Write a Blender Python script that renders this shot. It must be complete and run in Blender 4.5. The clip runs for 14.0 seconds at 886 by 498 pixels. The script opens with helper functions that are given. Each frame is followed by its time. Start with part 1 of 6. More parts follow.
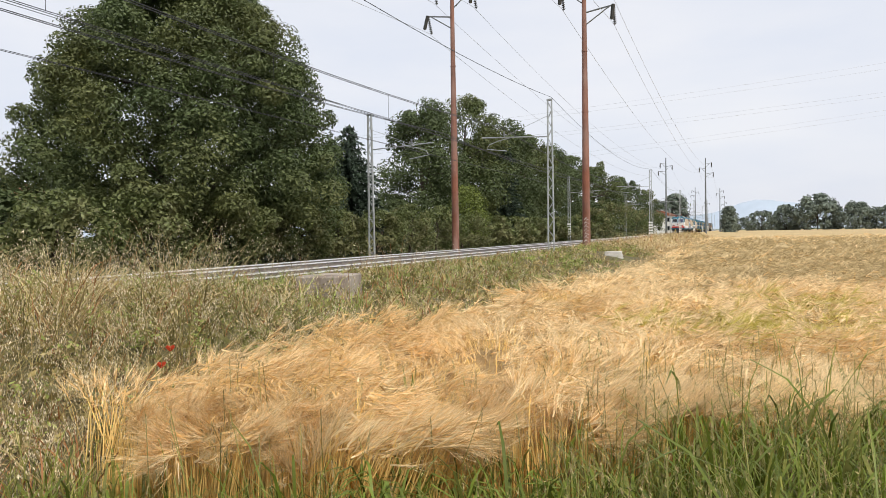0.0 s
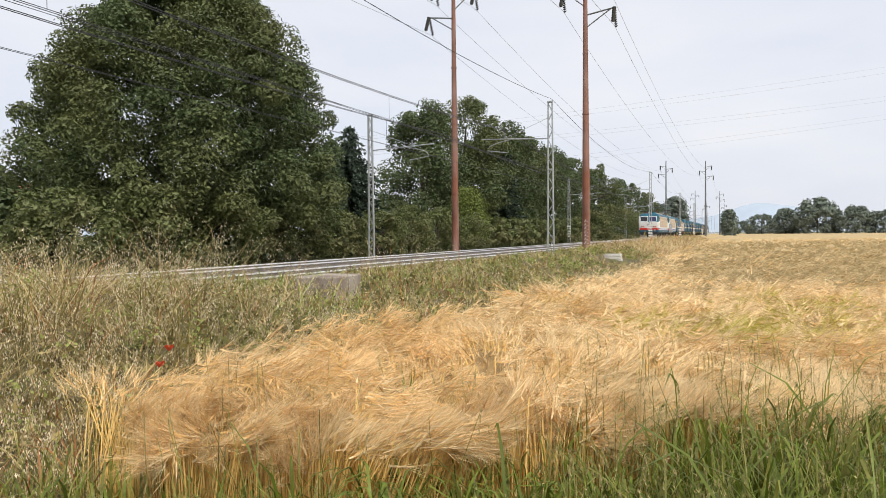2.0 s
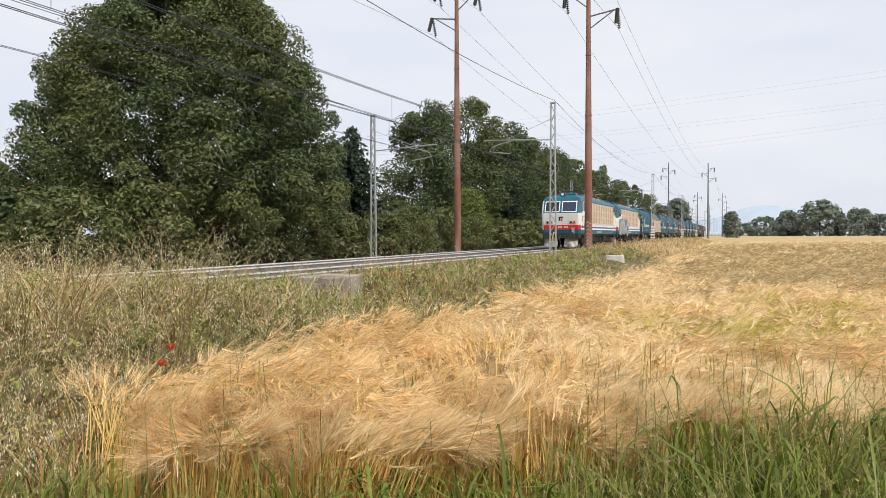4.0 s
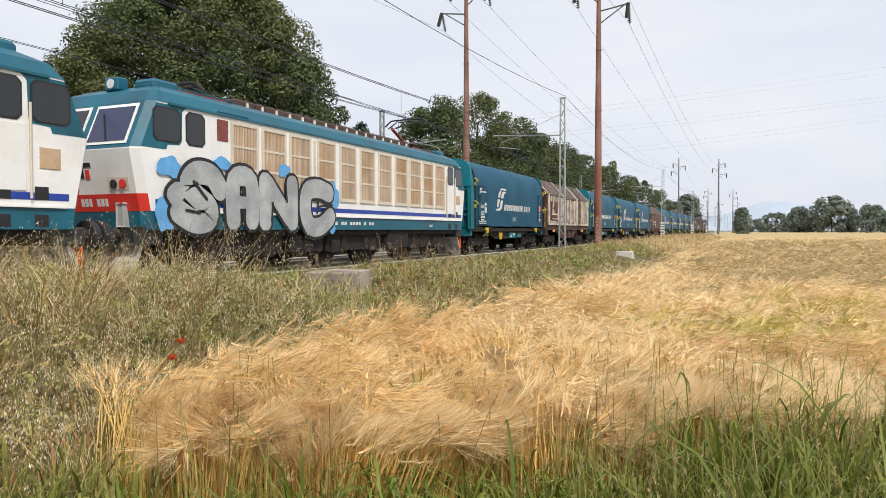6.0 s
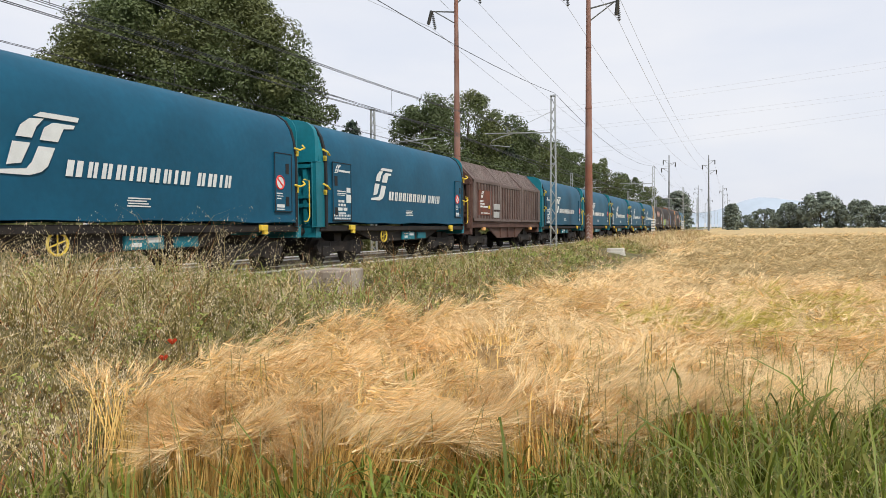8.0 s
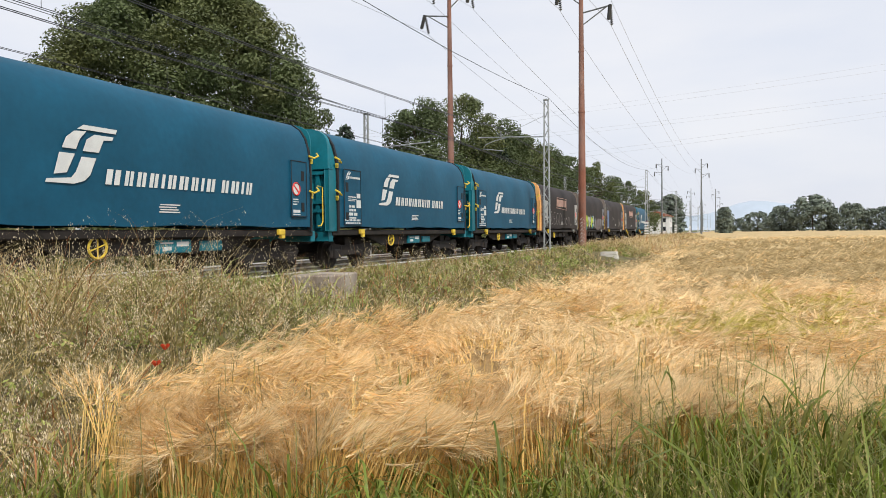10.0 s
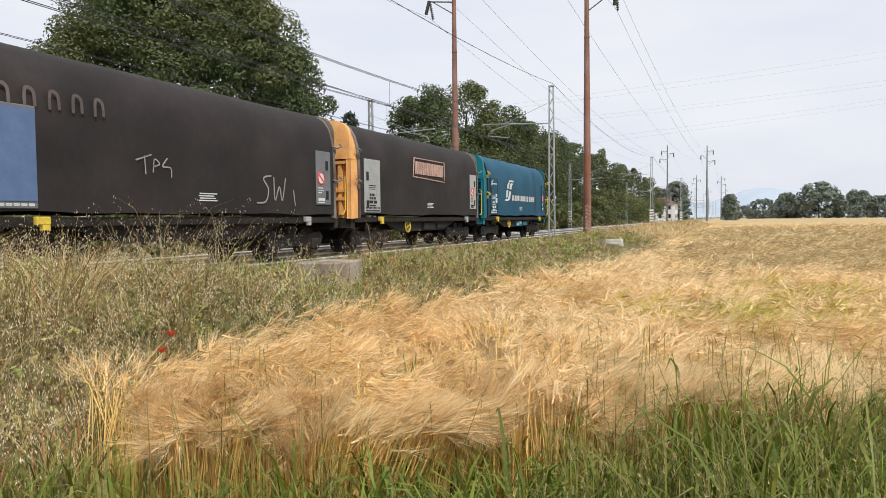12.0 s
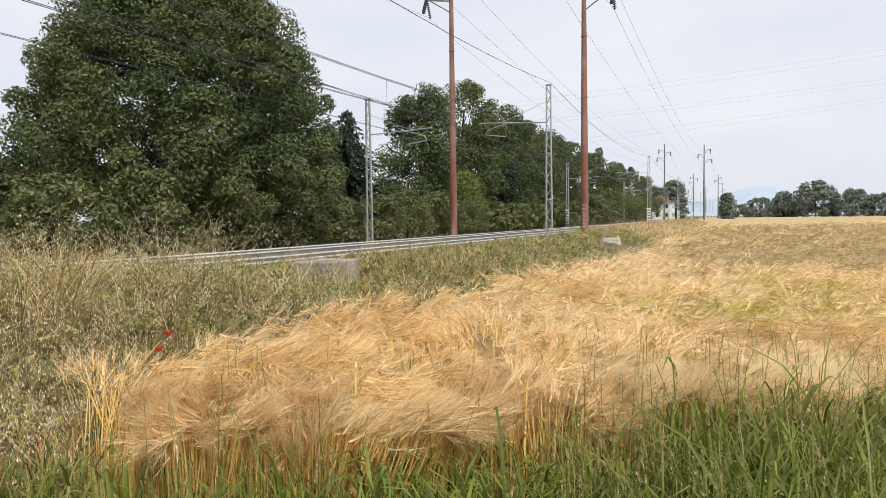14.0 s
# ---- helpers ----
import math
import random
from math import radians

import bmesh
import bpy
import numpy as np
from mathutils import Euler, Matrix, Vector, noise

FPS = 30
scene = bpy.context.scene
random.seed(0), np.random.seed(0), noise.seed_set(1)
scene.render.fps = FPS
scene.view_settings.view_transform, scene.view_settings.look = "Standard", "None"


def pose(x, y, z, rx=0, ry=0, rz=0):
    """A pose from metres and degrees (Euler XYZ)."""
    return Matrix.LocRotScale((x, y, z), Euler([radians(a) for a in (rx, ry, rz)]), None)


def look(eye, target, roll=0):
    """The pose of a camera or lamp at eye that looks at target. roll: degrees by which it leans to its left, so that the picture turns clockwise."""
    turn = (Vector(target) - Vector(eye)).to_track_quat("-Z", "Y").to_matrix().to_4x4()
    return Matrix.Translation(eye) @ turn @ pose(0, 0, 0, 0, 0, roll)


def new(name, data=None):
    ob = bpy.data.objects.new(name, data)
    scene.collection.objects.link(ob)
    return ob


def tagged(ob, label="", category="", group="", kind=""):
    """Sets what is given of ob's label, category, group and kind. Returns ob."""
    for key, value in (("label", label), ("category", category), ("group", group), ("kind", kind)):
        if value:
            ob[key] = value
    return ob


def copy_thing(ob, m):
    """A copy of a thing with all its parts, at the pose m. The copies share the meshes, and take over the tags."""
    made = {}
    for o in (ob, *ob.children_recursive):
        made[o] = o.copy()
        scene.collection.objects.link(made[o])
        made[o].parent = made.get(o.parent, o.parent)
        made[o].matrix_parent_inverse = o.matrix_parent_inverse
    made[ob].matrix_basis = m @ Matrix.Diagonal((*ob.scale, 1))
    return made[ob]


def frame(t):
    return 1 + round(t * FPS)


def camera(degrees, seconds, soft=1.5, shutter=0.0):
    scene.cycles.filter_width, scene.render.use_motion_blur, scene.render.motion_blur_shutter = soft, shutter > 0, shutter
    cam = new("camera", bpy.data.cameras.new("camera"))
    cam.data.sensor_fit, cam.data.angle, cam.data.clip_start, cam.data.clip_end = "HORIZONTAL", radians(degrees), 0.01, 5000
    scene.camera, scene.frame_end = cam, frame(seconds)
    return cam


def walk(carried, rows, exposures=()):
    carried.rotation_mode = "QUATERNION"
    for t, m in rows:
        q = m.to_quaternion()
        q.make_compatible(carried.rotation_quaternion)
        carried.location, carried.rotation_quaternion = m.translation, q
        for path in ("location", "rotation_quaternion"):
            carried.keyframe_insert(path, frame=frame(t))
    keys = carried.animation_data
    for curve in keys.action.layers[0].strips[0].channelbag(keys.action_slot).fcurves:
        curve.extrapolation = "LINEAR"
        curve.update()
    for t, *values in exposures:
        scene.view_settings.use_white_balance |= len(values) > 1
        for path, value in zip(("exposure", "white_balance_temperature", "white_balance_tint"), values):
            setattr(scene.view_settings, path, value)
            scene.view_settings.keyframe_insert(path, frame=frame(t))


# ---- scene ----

# ---- camera: hand-held on one spot; rows are seconds, yaw, pitch, roll ----
EYE = (0.0, 0.0, 1.07)
cam = camera(65.0, 14.0, soft=0.8)
TURNS = [
    (0, 22.75, -1.30, -0.90), (0.5, 22.54, -1.23, -0.92), (1, 22.44, -1.50, -0.62), (1.5, 22.50, -1.37, -0.63),
    (2, 22.72, -1.20, -0.50), (2.5, 22.80, -1.19, -0.30), (3, 22.72, -1.17, -0.18), (5.5, 23.44, -1.23, -0.10),
    (6, 23.62, -1.51, -0.08), (6.5, 23.87, -0.98, -0.25), (7, 23.25, -1.10, -0.68), (7.5, 23.10, -1.71, -0.62),
    (8, 22.93, -1.67, -0.47), (8.2, 23.13, -1.94, -0.49), (10.3, 22.38, -1.31, -0.64), (10.5, 22.86, -2.15, -0.63),
    (11, 22.72, -2.08, -0.44), (11.5, 22.84, -2.06, -0.58), (12, 22.81, -2.39, -0.64), (12.5, 22.61, -2.49, -0.50),
    (13, 22.24, -3.28, -0.64), (13.5, 22.56, -3.22, -0.70), (14, 22.60, -2.48, -0.69),
]


def cam_pose(yaw, pitch, roll):
    return pose(*EYE, 90 + pitch, 0, yaw) @ pose(0, 0, 0, 0, 0, roll)


walk(cam, [(t, cam_pose(a, b, c)) for t, a, b, c in TURNS], exposures=[(0, 0.0), (14, 0.0)])

# ---- light: hazy bright sky, soft high sun over the field behind the camera ----
world = bpy.data.worlds.new("world")
scene.world = world
world.use_nodes = True
wn = world.node_tree
wn.nodes.clear()
w_out = wn.nodes.new("ShaderNodeOutputWorld")
w_bg = wn.nodes.new("ShaderNodeBackground")
w_sky = wn.nodes.new("ShaderNodeTexSky")
w_sky.sky_type = "NISHITA"
w_sky.sun_disc = False
w_sky.sun_elevation = radians(48)
w_sky.sun_rotation = radians(140)
w_sky.dust_density = 4.0
w_mul = wn.nodes.new("ShaderNodeMix")
w_mul.data_type, w_mul.blend_type = "RGBA", "MULTIPLY"
w_mul.inputs["Factor"].default_value = 1.0
w_mul.inputs[7].default_value = (0.10, 0.10, 0.10, 1)
w_mix = wn.nodes.new("ShaderNodeMix")
w_mix.data_type = "RGBA"
w_mix.inputs["Factor"].default_value = 0.86
# thin high cloud: nearly white, with a faint streaky texture
w_tc = wn.nodes.new("ShaderNodeTexCoord")
w_map = wn.nodes.new("ShaderNodeMapping")
w_map.inputs["Scale"].default_value = (1.5, 1.5, 5.0)
w_noise = wn.nodes.new("ShaderNodeTexNoise")
w_noise.inputs["Scale"].default_value = 2.2
w_noise.inputs["Detail"].default_value = 5
w_ramp = wn.nodes.new("ShaderNodeValToRGB")
w_ramp.color_ramp.elements[0].position, w_ramp.color_ramp.elements[0].color = 0.35, (0.85, 0.89, 0.99, 1)
w_ramp.color_ramp.elements[1].position, w_ramp.color_ramp.elements[1].color = 0.7, (0.96, 0.97, 1.02, 1)
wn.links.new(w_tc.outputs["Generated"], w_map.inputs[0])
wn.links.new(w_map.outputs[0], w_noise.inputs["Vector"])
wn.links.new(w_noise.outputs["Fac"], w_ramp.inputs[0])
wn.links.new(w_sky.outputs[0], w_mul.inputs[6])
wn.links.new(w_mul.outputs[2], w_mix.inputs[6])
wn.links.new(w_ramp.outputs[0], w_mix.inputs[7])
wn.links.new(w_mix.outputs[2], w_bg.inputs[0])
w_bg.inputs[1].default_value = 1.0
wn.links.new(w_bg.outputs[0], w_out.inputs[0])

sun = new("sun", bpy.data.lights.new("sun", "SUN"))
sun.data.energy, sun.data.angle, sun.data.color = 3.2, radians(2), (1.0, 0.95, 0.87)
sun.matrix_basis = look((40, -34, 60), (0, 0, 0))


# ---- materials ----
def material(name, base, rough=0.6, metal=0.0, var=0.25, scale=4.0, bump=0.0, bump_scale=40.0, second=None,
             mix_scale=0.7, island=0.0, obj_random=0.0, translucent=0.0, spec=0.4, stretch=(1, 1, 1), mix_lo=0.4, mix_hi=0.65):
    """A procedural surface: base colour broken up at two scales, an optional second colour in patches, and fine relief."""
    m = bpy.data.materials.new(name)
    m.use_nodes = True
    nt = m.node_tree
    b = nt.nodes["Principled BSDF"]
    b.inputs["Roughness"].default_value, b.inputs["Metallic"].default_value = rough, metal
    b.inputs["Specular IOR Level"].default_value = spec
    tc = nt.nodes.new("ShaderNodeTexCoord")
    mp = nt.nodes.new("ShaderNodeMapping")
    mp.inputs["Scale"].default_value = stretch
    nt.links.new(tc.outputs["Object"], mp.inputs[0])

    def noise_tex(sc, detail=4):
        n = nt.nodes.new("ShaderNodeTexNoise")
        n.inputs["Scale"].default_value, n.inputs["Detail"].default_value = sc, detail
        nt.links.new(mp.outputs[0], n.inputs["Vector"])
        return n.outputs["Fac"]

    def mix(kind, fac, a, c):
        x = nt.nodes.new("ShaderNodeMix")
        x.data_type, x.blend_type = "RGBA", kind
        for sock, v in ((x.inputs["Factor"], fac), (x.inputs[6], a), (x.inputs[7], c)):
            if isinstance(v, (int, float)):
                sock.default_value = v
            elif isinstance(v, tuple):
                sock.default_value = (*v, 1)
            else:
                nt.links.new(v, sock)
        return x.outputs[2]

    def remap(v, lo, hi, a, c):
        r = nt.nodes.new("ShaderNodeMapRange")
        for k, val in enumerate((lo, hi, a, c)):
            r.inputs[k + 1].default_value = val
        nt.links.new(v, r.inputs[0])
        return r.outputs[0]

    colour = tuple(base)
    if second:
        colour = mix("MIX", remap(noise_tex(mix_scale, 6), mix_lo, mix_hi, 0, 1), colour, tuple(second))

    def scale_by(c, v):
        g = nt.nodes.new("ShaderNodeCombineColor")
        for k in range(3):
            nt.links.new(v, g.inputs[k])
        return mix("MULTIPLY", 1.0, c, g.outputs[0])

    if var:
        colour = scale_by(colour, remap(noise_tex(scale), 0.25, 0.75, 1 - var, 1 + var))
        colour = scale_by(colour, remap(noise_tex(scale * 9), 0.25, 0.75, 1 - var * 0.5, 1 + var * 0.5))
    if island:
        geo = nt.nodes.new("ShaderNodeNewGeometry")
        colour = scale_by(colour, remap(geo.outputs["Random Per Island"], 0, 1, 1 - island, 1 + island))
    if obj_random:
        oi = nt.nodes.new("ShaderNodeObjectInfo")
        colour = scale_by(colour, remap(oi.outputs["Random"], 0, 1, 1 - obj_random, 1 + obj_random))
    if isinstance(colour, tuple):
        b.inputs["Base Color"].default_value = (*colour, 1)
    else:
        nt.links.new(colour, b.inputs["Base Color"])
    if bump:
        bn = nt.nodes.new("ShaderNodeBump")
        bn.inputs["Strength"].default_value, bn.inputs["Distance"].default_value = bump, 0.02
        nt.links.new(noise_tex(bump_scale, 3), bn.inputs["Height"])
        nt.links.new(bn.outputs[0], b.inputs["Normal"])
    if translucent:
        tr = nt.nodes.new("ShaderNodeBsdfTranslucent")
        if isinstance(colour, tuple):
            tr.inputs[0].default_value = (*colour, 1)
        else:
            nt.links.new(colour, tr.inputs[0])
        ms = nt.nodes.new("ShaderNodeMixShader")
        ms.inputs[0].default_value = translucent
        out = nt.nodes["Material Output"]
        nt.links.new(b.outputs[0], ms.inputs[1])
        nt.links.new(tr.outputs[0], ms.inputs[2])
        nt.links.new(ms.outputs[0], out.inputs[0])
    return m


M = {}


def mat(name, *args, **kw):
    M[name] = material(name, *args, **kw)


mat("soil", (0.11, 0.09, 0.045), 0.95, var=0.4, scale=2, bump=0.6, second=(0.09, 0.115, 0.03), mix_scale=0.4, mix_lo=0.3, mix_hi=0.6)
mat("far_field", (0.42, 0.31, 0.15), 0.95, var=0.22, scale=0.5, second=(0.50, 0.37, 0.18), mix_scale=0.05, bump=0.8, bump_scale=8)
# straw sheet: albedo lowered so the gaps between ears look shaded
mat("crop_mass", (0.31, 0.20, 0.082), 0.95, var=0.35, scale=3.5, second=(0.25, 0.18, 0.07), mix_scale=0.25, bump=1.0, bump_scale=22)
# undergrowth sheet: base colour darkened to paint shade between the weed stems
mat("weed_mass_shaded", (0.115, 0.105, 0.042), 0.95, var=0.45, scale=3.5, second=(0.13, 0.095, 0.045), mix_scale=0.5, bump=1.0, bump_scale=20)
mat("ballast", (0.145, 0.13, 0.12), 0.95, var=0.35, scale=5, bump=1.0, bump_scale=24, second=(0.105, 0.09, 0.08), mix_scale=0.8)
mat("rail_steel", (0.90, 0.90, 0.90), 0.5, metal=0.5, var=0.06, scale=3)
mat("rail_rust", (0.17, 0.145, 0.125), 0.45, var=0.3, scale=6)
mat("concrete", (0.34, 0.32, 0.28), 0.9, var=0.25, scale=3, bump=0.5, bump_scale=30, second=(0.20, 0.18, 0.14), mix_scale=1.6)
mat("old_concrete", (0.38, 0.335, 0.28), 0.95, var=0.3, scale=2.5, bump=0.7, bump_scale=22, second=(0.17, 0.125, 0.095), mix_scale=1.3, stretch=(1, 1, 0.35))
mat("sleeper", (0.30, 0.28, 0.26), 0.9, var=0.25, scale=6, bump=0.3)
mat("rust_pole", (0.205, 0.078, 0.047), 0.75, var=0.3, scale=1.5, second=(0.26, 0.16, 0.13), mix_scale=0.9, bump=0.2, stretch=(1, 1, 0.35))
mat("galvanised", (0.40, 0.42, 0.42), 0.5, metal=0.5, var=0.2, scale=5)
mat("galv_dark", (0.17, 0.18, 0.18), 0.6, metal=0.4, var=0.2, scale=5)
mat("wire", (0.05, 0.05, 0.055), 0.6, metal=0.3, var=0.0)
mat("wire_pale", (0.42, 0.44, 0.48), 0.6, metal=0.2, var=0.0)
mat("insulator", (0.07, 0.07, 0.07), 0.3, var=0.1)
mat("white_paint", (0.78, 0.77, 0.74), 0.45, var=0.08, scale=3)
mat("plate_pale", (0.60, 0.60, 0.58), 0.6, var=0.2)
mat("black_paint", (0.03, 0.03, 0.03), 0.5, var=0.1)


# ---- mesh helpers ----
class Build:
    """Collects boxes, prisms, tubes and polygons into one mesh."""

    def __init__(self):
        self.v, self.f = [], []

    def add(self, verts, faces):
        n = len(self.v)
        self.v += [tuple(p) for p in verts]
        self.f += [[n + i for i in f] for f in faces]
        return self

    def box(self, x0, y0, z0, x1, y1, z1, bevel=0.0):
        if bevel:
            b = min(bevel, abs(x1 - x0) / 3, abs(y1 - y0) / 3, abs(z1 - z0) / 3)
            bm = bmesh.new()
            bmesh.ops.create_cube(bm, size=1)
            for q in bm.verts:
                q.co = Vector((x0 if q.co.x < 0 else x1, y0 if q.co.y < 0 else y1, z0 if q.co.z < 0 else z1))
            bmesh.ops.bevel(bm, geom=bm.edges[:], offset=b, segments=1, affect="EDGES")
            bm.verts.ensure_lookup_table()
            self.add([q.co[:] for q in bm.verts], [[q.index for q in f.verts] for f in bm.faces])
            bm.free()
            return self
        p = [(x, y, z) for x in (x0, x1) for y in (y0, y1) for z in (z0, z1)]
        return self.add(p, [(0, 1, 3, 2), (4, 6, 7, 5), (0, 4, 5, 1), (2, 3, 7, 6), (0, 2, 6, 4), (1, 5, 7, 3)])

    def prism(self, profile, y0, y1, axis="y"):
        """profile: closed loop of (x, z) swept along y (or of (y, z) swept along x)."""
        n = len(profile)
        put = (lambda a, s, b: (a, s, b)) if axis == "y" else (lambda a, s, b: (s, a, b))
        pts = [put(a, y0, b) for a, b in profile] + [put(a, y1, b) for a, b in profile]
        faces = [(i, (i + 1) % n, n + (i + 1) % n, n + i) for i in range(n)]
        return self.add(pts, faces + [list(range(n))[::-1], list(range(n, 2 * n))])

    def tube(self, p0, p1, r0, r1=None, n=8, caps=True):
        p0, p1 = Vector(p0), Vector(p1)
        r1 = r0 if r1 is None else r1
        d = (p1 - p0).normalized()
        a = d.orthogonal().normalized()
        b = d.cross(a)
        pts = [p + (a * math.cos(k * 2 * math.pi / n) + b * math.sin(k * 2 * math.pi / n)) * r for p, r in ((p0, r0), (p1, r1)) for k in range(n)]
        faces = [(k, (k + 1) % n, n + (k + 1) % n, n + k) for k in range(n)]
        if caps:
            faces += [list(range(n))[::-1], list(range(n, 2 * n))]
        return self.add(pts, faces)

    def line(self, pts, r, n=5):
        """One bent tube through all the points."""
        p = [Vector(q) for q in pts]
        side = (p[1] - p[0]).orthogonal().normalized()
        rings = []
        for k, q in enumerate(p):
            d = (p[min(k + 1, len(p) - 1)] - p[max(k - 1, 0)]).normalized()
            side = (side - d * side.dot(d)).normalized()
            other = d.cross(side)
            rings += [q + (side * math.cos(i * 2 * math.pi / n) + other * math.sin(i * 2 * math.pi / n)) * r for i in range(n)]
        m = len(p)
        faces = [(k * n + i, k * n + (i + 1) % n, (k + 1) * n + (i + 1) % n, (k + 1) * n + i) for k in range(m - 1) for i in range(n)]
        return self.add(rings, faces + [list(range(n))[::-1], list(range((m - 1) * n, m * n))])

    def ring(self, c, axis, R, r, n=16, m=5):
        """A torus round c."""
        ax = Vector(axis).normalized()
        a = ax.orthogonal().normalized()
        b = ax.cross(a)
        pts = []
        for i in range(n):
            u = 2 * math.pi * i / n
            w = a * math.cos(u) + b * math.sin(u)
            for j in range(m):
                s = 2 * math.pi * j / m
                pts.append(Vector(c) + w * (R + r * math.cos(s)) + ax * (r * math.sin(s)))
        return self.add(pts, [(i * m + j, ((i + 1) % n) * m + j, ((i + 1) % n) * m + (j + 1) % m, i * m + (j + 1) % m) for i in range(n) for j in range(m)])

    def make(self, name, material_name, parent=None, label="", smooth=False):
        me = bpy.data.meshes.new(name)
        me.from_pydata(self.v, [], self.f)
        if smooth:
            me.polygons.foreach_set("use_smooth", [True] * len(me.polygons))
            me.set_sharp_from_angle(angle=radians(40))
        me.materials.append(M[material_name])
        ob = new(name, me)
        if parent is not None:
            ob.parent = parent
        if label:
            tagged(ob, label)
        return ob


def part(name, build, material_name, parent, label="", smooth=False):
    return build.make(name, material_name, parent, label, smooth)


def empty(name, m, label, category, group=""):
    ob = new(name)
    ob.matrix_basis = m
    return tagged(ob, label, category, group)


def np_mesh(name, verts, faces, material_names, parent=None, slots=None):
    """A mesh from numpy arrays; every face has the same number of corners."""
    verts = np.asarray(verts, dtype=np.float32).reshape(-1, 3)
    faces = np.asarray(faces, dtype=np.int32)
    me = bpy.data.meshes.new(name)
    k = faces.shape[1]
    me.vertices.add(len(verts))
    me.vertices.foreach_set("co", verts.ravel())
    me.loops.add(faces.size)
    me.loops.foreach_set("vertex_index", faces.ravel())
    me.polygons.add(len(faces))
    me.polygons.foreach_set("loop_start", np.arange(0, faces.size, k, dtype=np.int32))
    me.polygons.foreach_set("loop_total", np.full(len(faces), k, dtype=np.int32))
    for mn in material_names:
        me.materials.append(M[mn])
    if slots is not None:
        me.polygons.foreach_set("material_index", np.asarray(slots, dtype=np.int32))
    me.update(calc_edges=True)
    ob = new(name, me)
    if parent is not None:
        ob.parent = parent
    return ob


def unit(v):
    return v / np.maximum(np.linalg.norm(v, axis=-1, keepdims=True), 1e-9)


def smoothstep(a, b, x):
    t = np.clip((x - a) / (b - a), 0, 1)
    return t * t * (3 - 2 * t)


def wave_noise(x, y, s, seed):
    """Smooth cheap noise in about -1..1 for arrays."""
    r = np.random.RandomState(seed)
    out = np.zeros_like(x)
    for _ in range(7):
        a, ph, k = r.uniform(0, 6.283), r.uniform(0, 6.283), r.uniform(0.5, 1.6) / s
        out = out + np.sin((x * math.cos(a) + y * math.sin(a)) * k * 6.283 + ph)
    return out / 3.2


# ---- the ground ----
def ground_z(x, y):
    """Field level, the bank up to the line, the formation under the tracks, level beyond."""
    z = -0.78 + 0.40 * smoothstep(-4.4, -8.4, x) * 1.0
    z = z + 0.02 * smoothstep(-8.6, -9.6, x) + 0.05 * smoothstep(-19, -22, x)
    far = smoothstep(60, 600, np.hypot(x, y))
    z = z + 0.05 * wave_noise(x, y, 3.0, 5) * (1 - far)
    return z


def build_ground():
    xs = np.concatenate([[-2500, -900, -300, -120, -60, -40], np.arange(-30, 14, 0.8), [16, 20, 30, 50, 90, 180, 400, 1000, 2500]])
    ys = np.concatenate([[-2500, -900, -300, -100, -40, -20], np.arange(-10, 60, 1.2), np.arange(62, 120, 6), [140, 180, 240, 320, 450, 700, 1200, 2500]])
    X, Y = np.meshgrid(xs, ys)
    Z = ground_z(X, Y)
    n, m = len(ys), len(xs)
    idx = np.arange(n * m).reshape(n, m)
    f = np.stack([idx[:-1, :-1], idx[:-1, 1:], idx[1:, 1:], idx[1:, :-1]], -1).reshape(-1, 4)
    ob = np_mesh("ground", np.stack([X, Y, Z], -1), f, ["soil"])
    tagged(ob, "brown soil of the field and grassy railway bank", "ground", kind="structure")


build_ground()


# ---- the railway line: two tracks running along y ----
NEAR, FAR = -12.1, -15.9      # centre lines


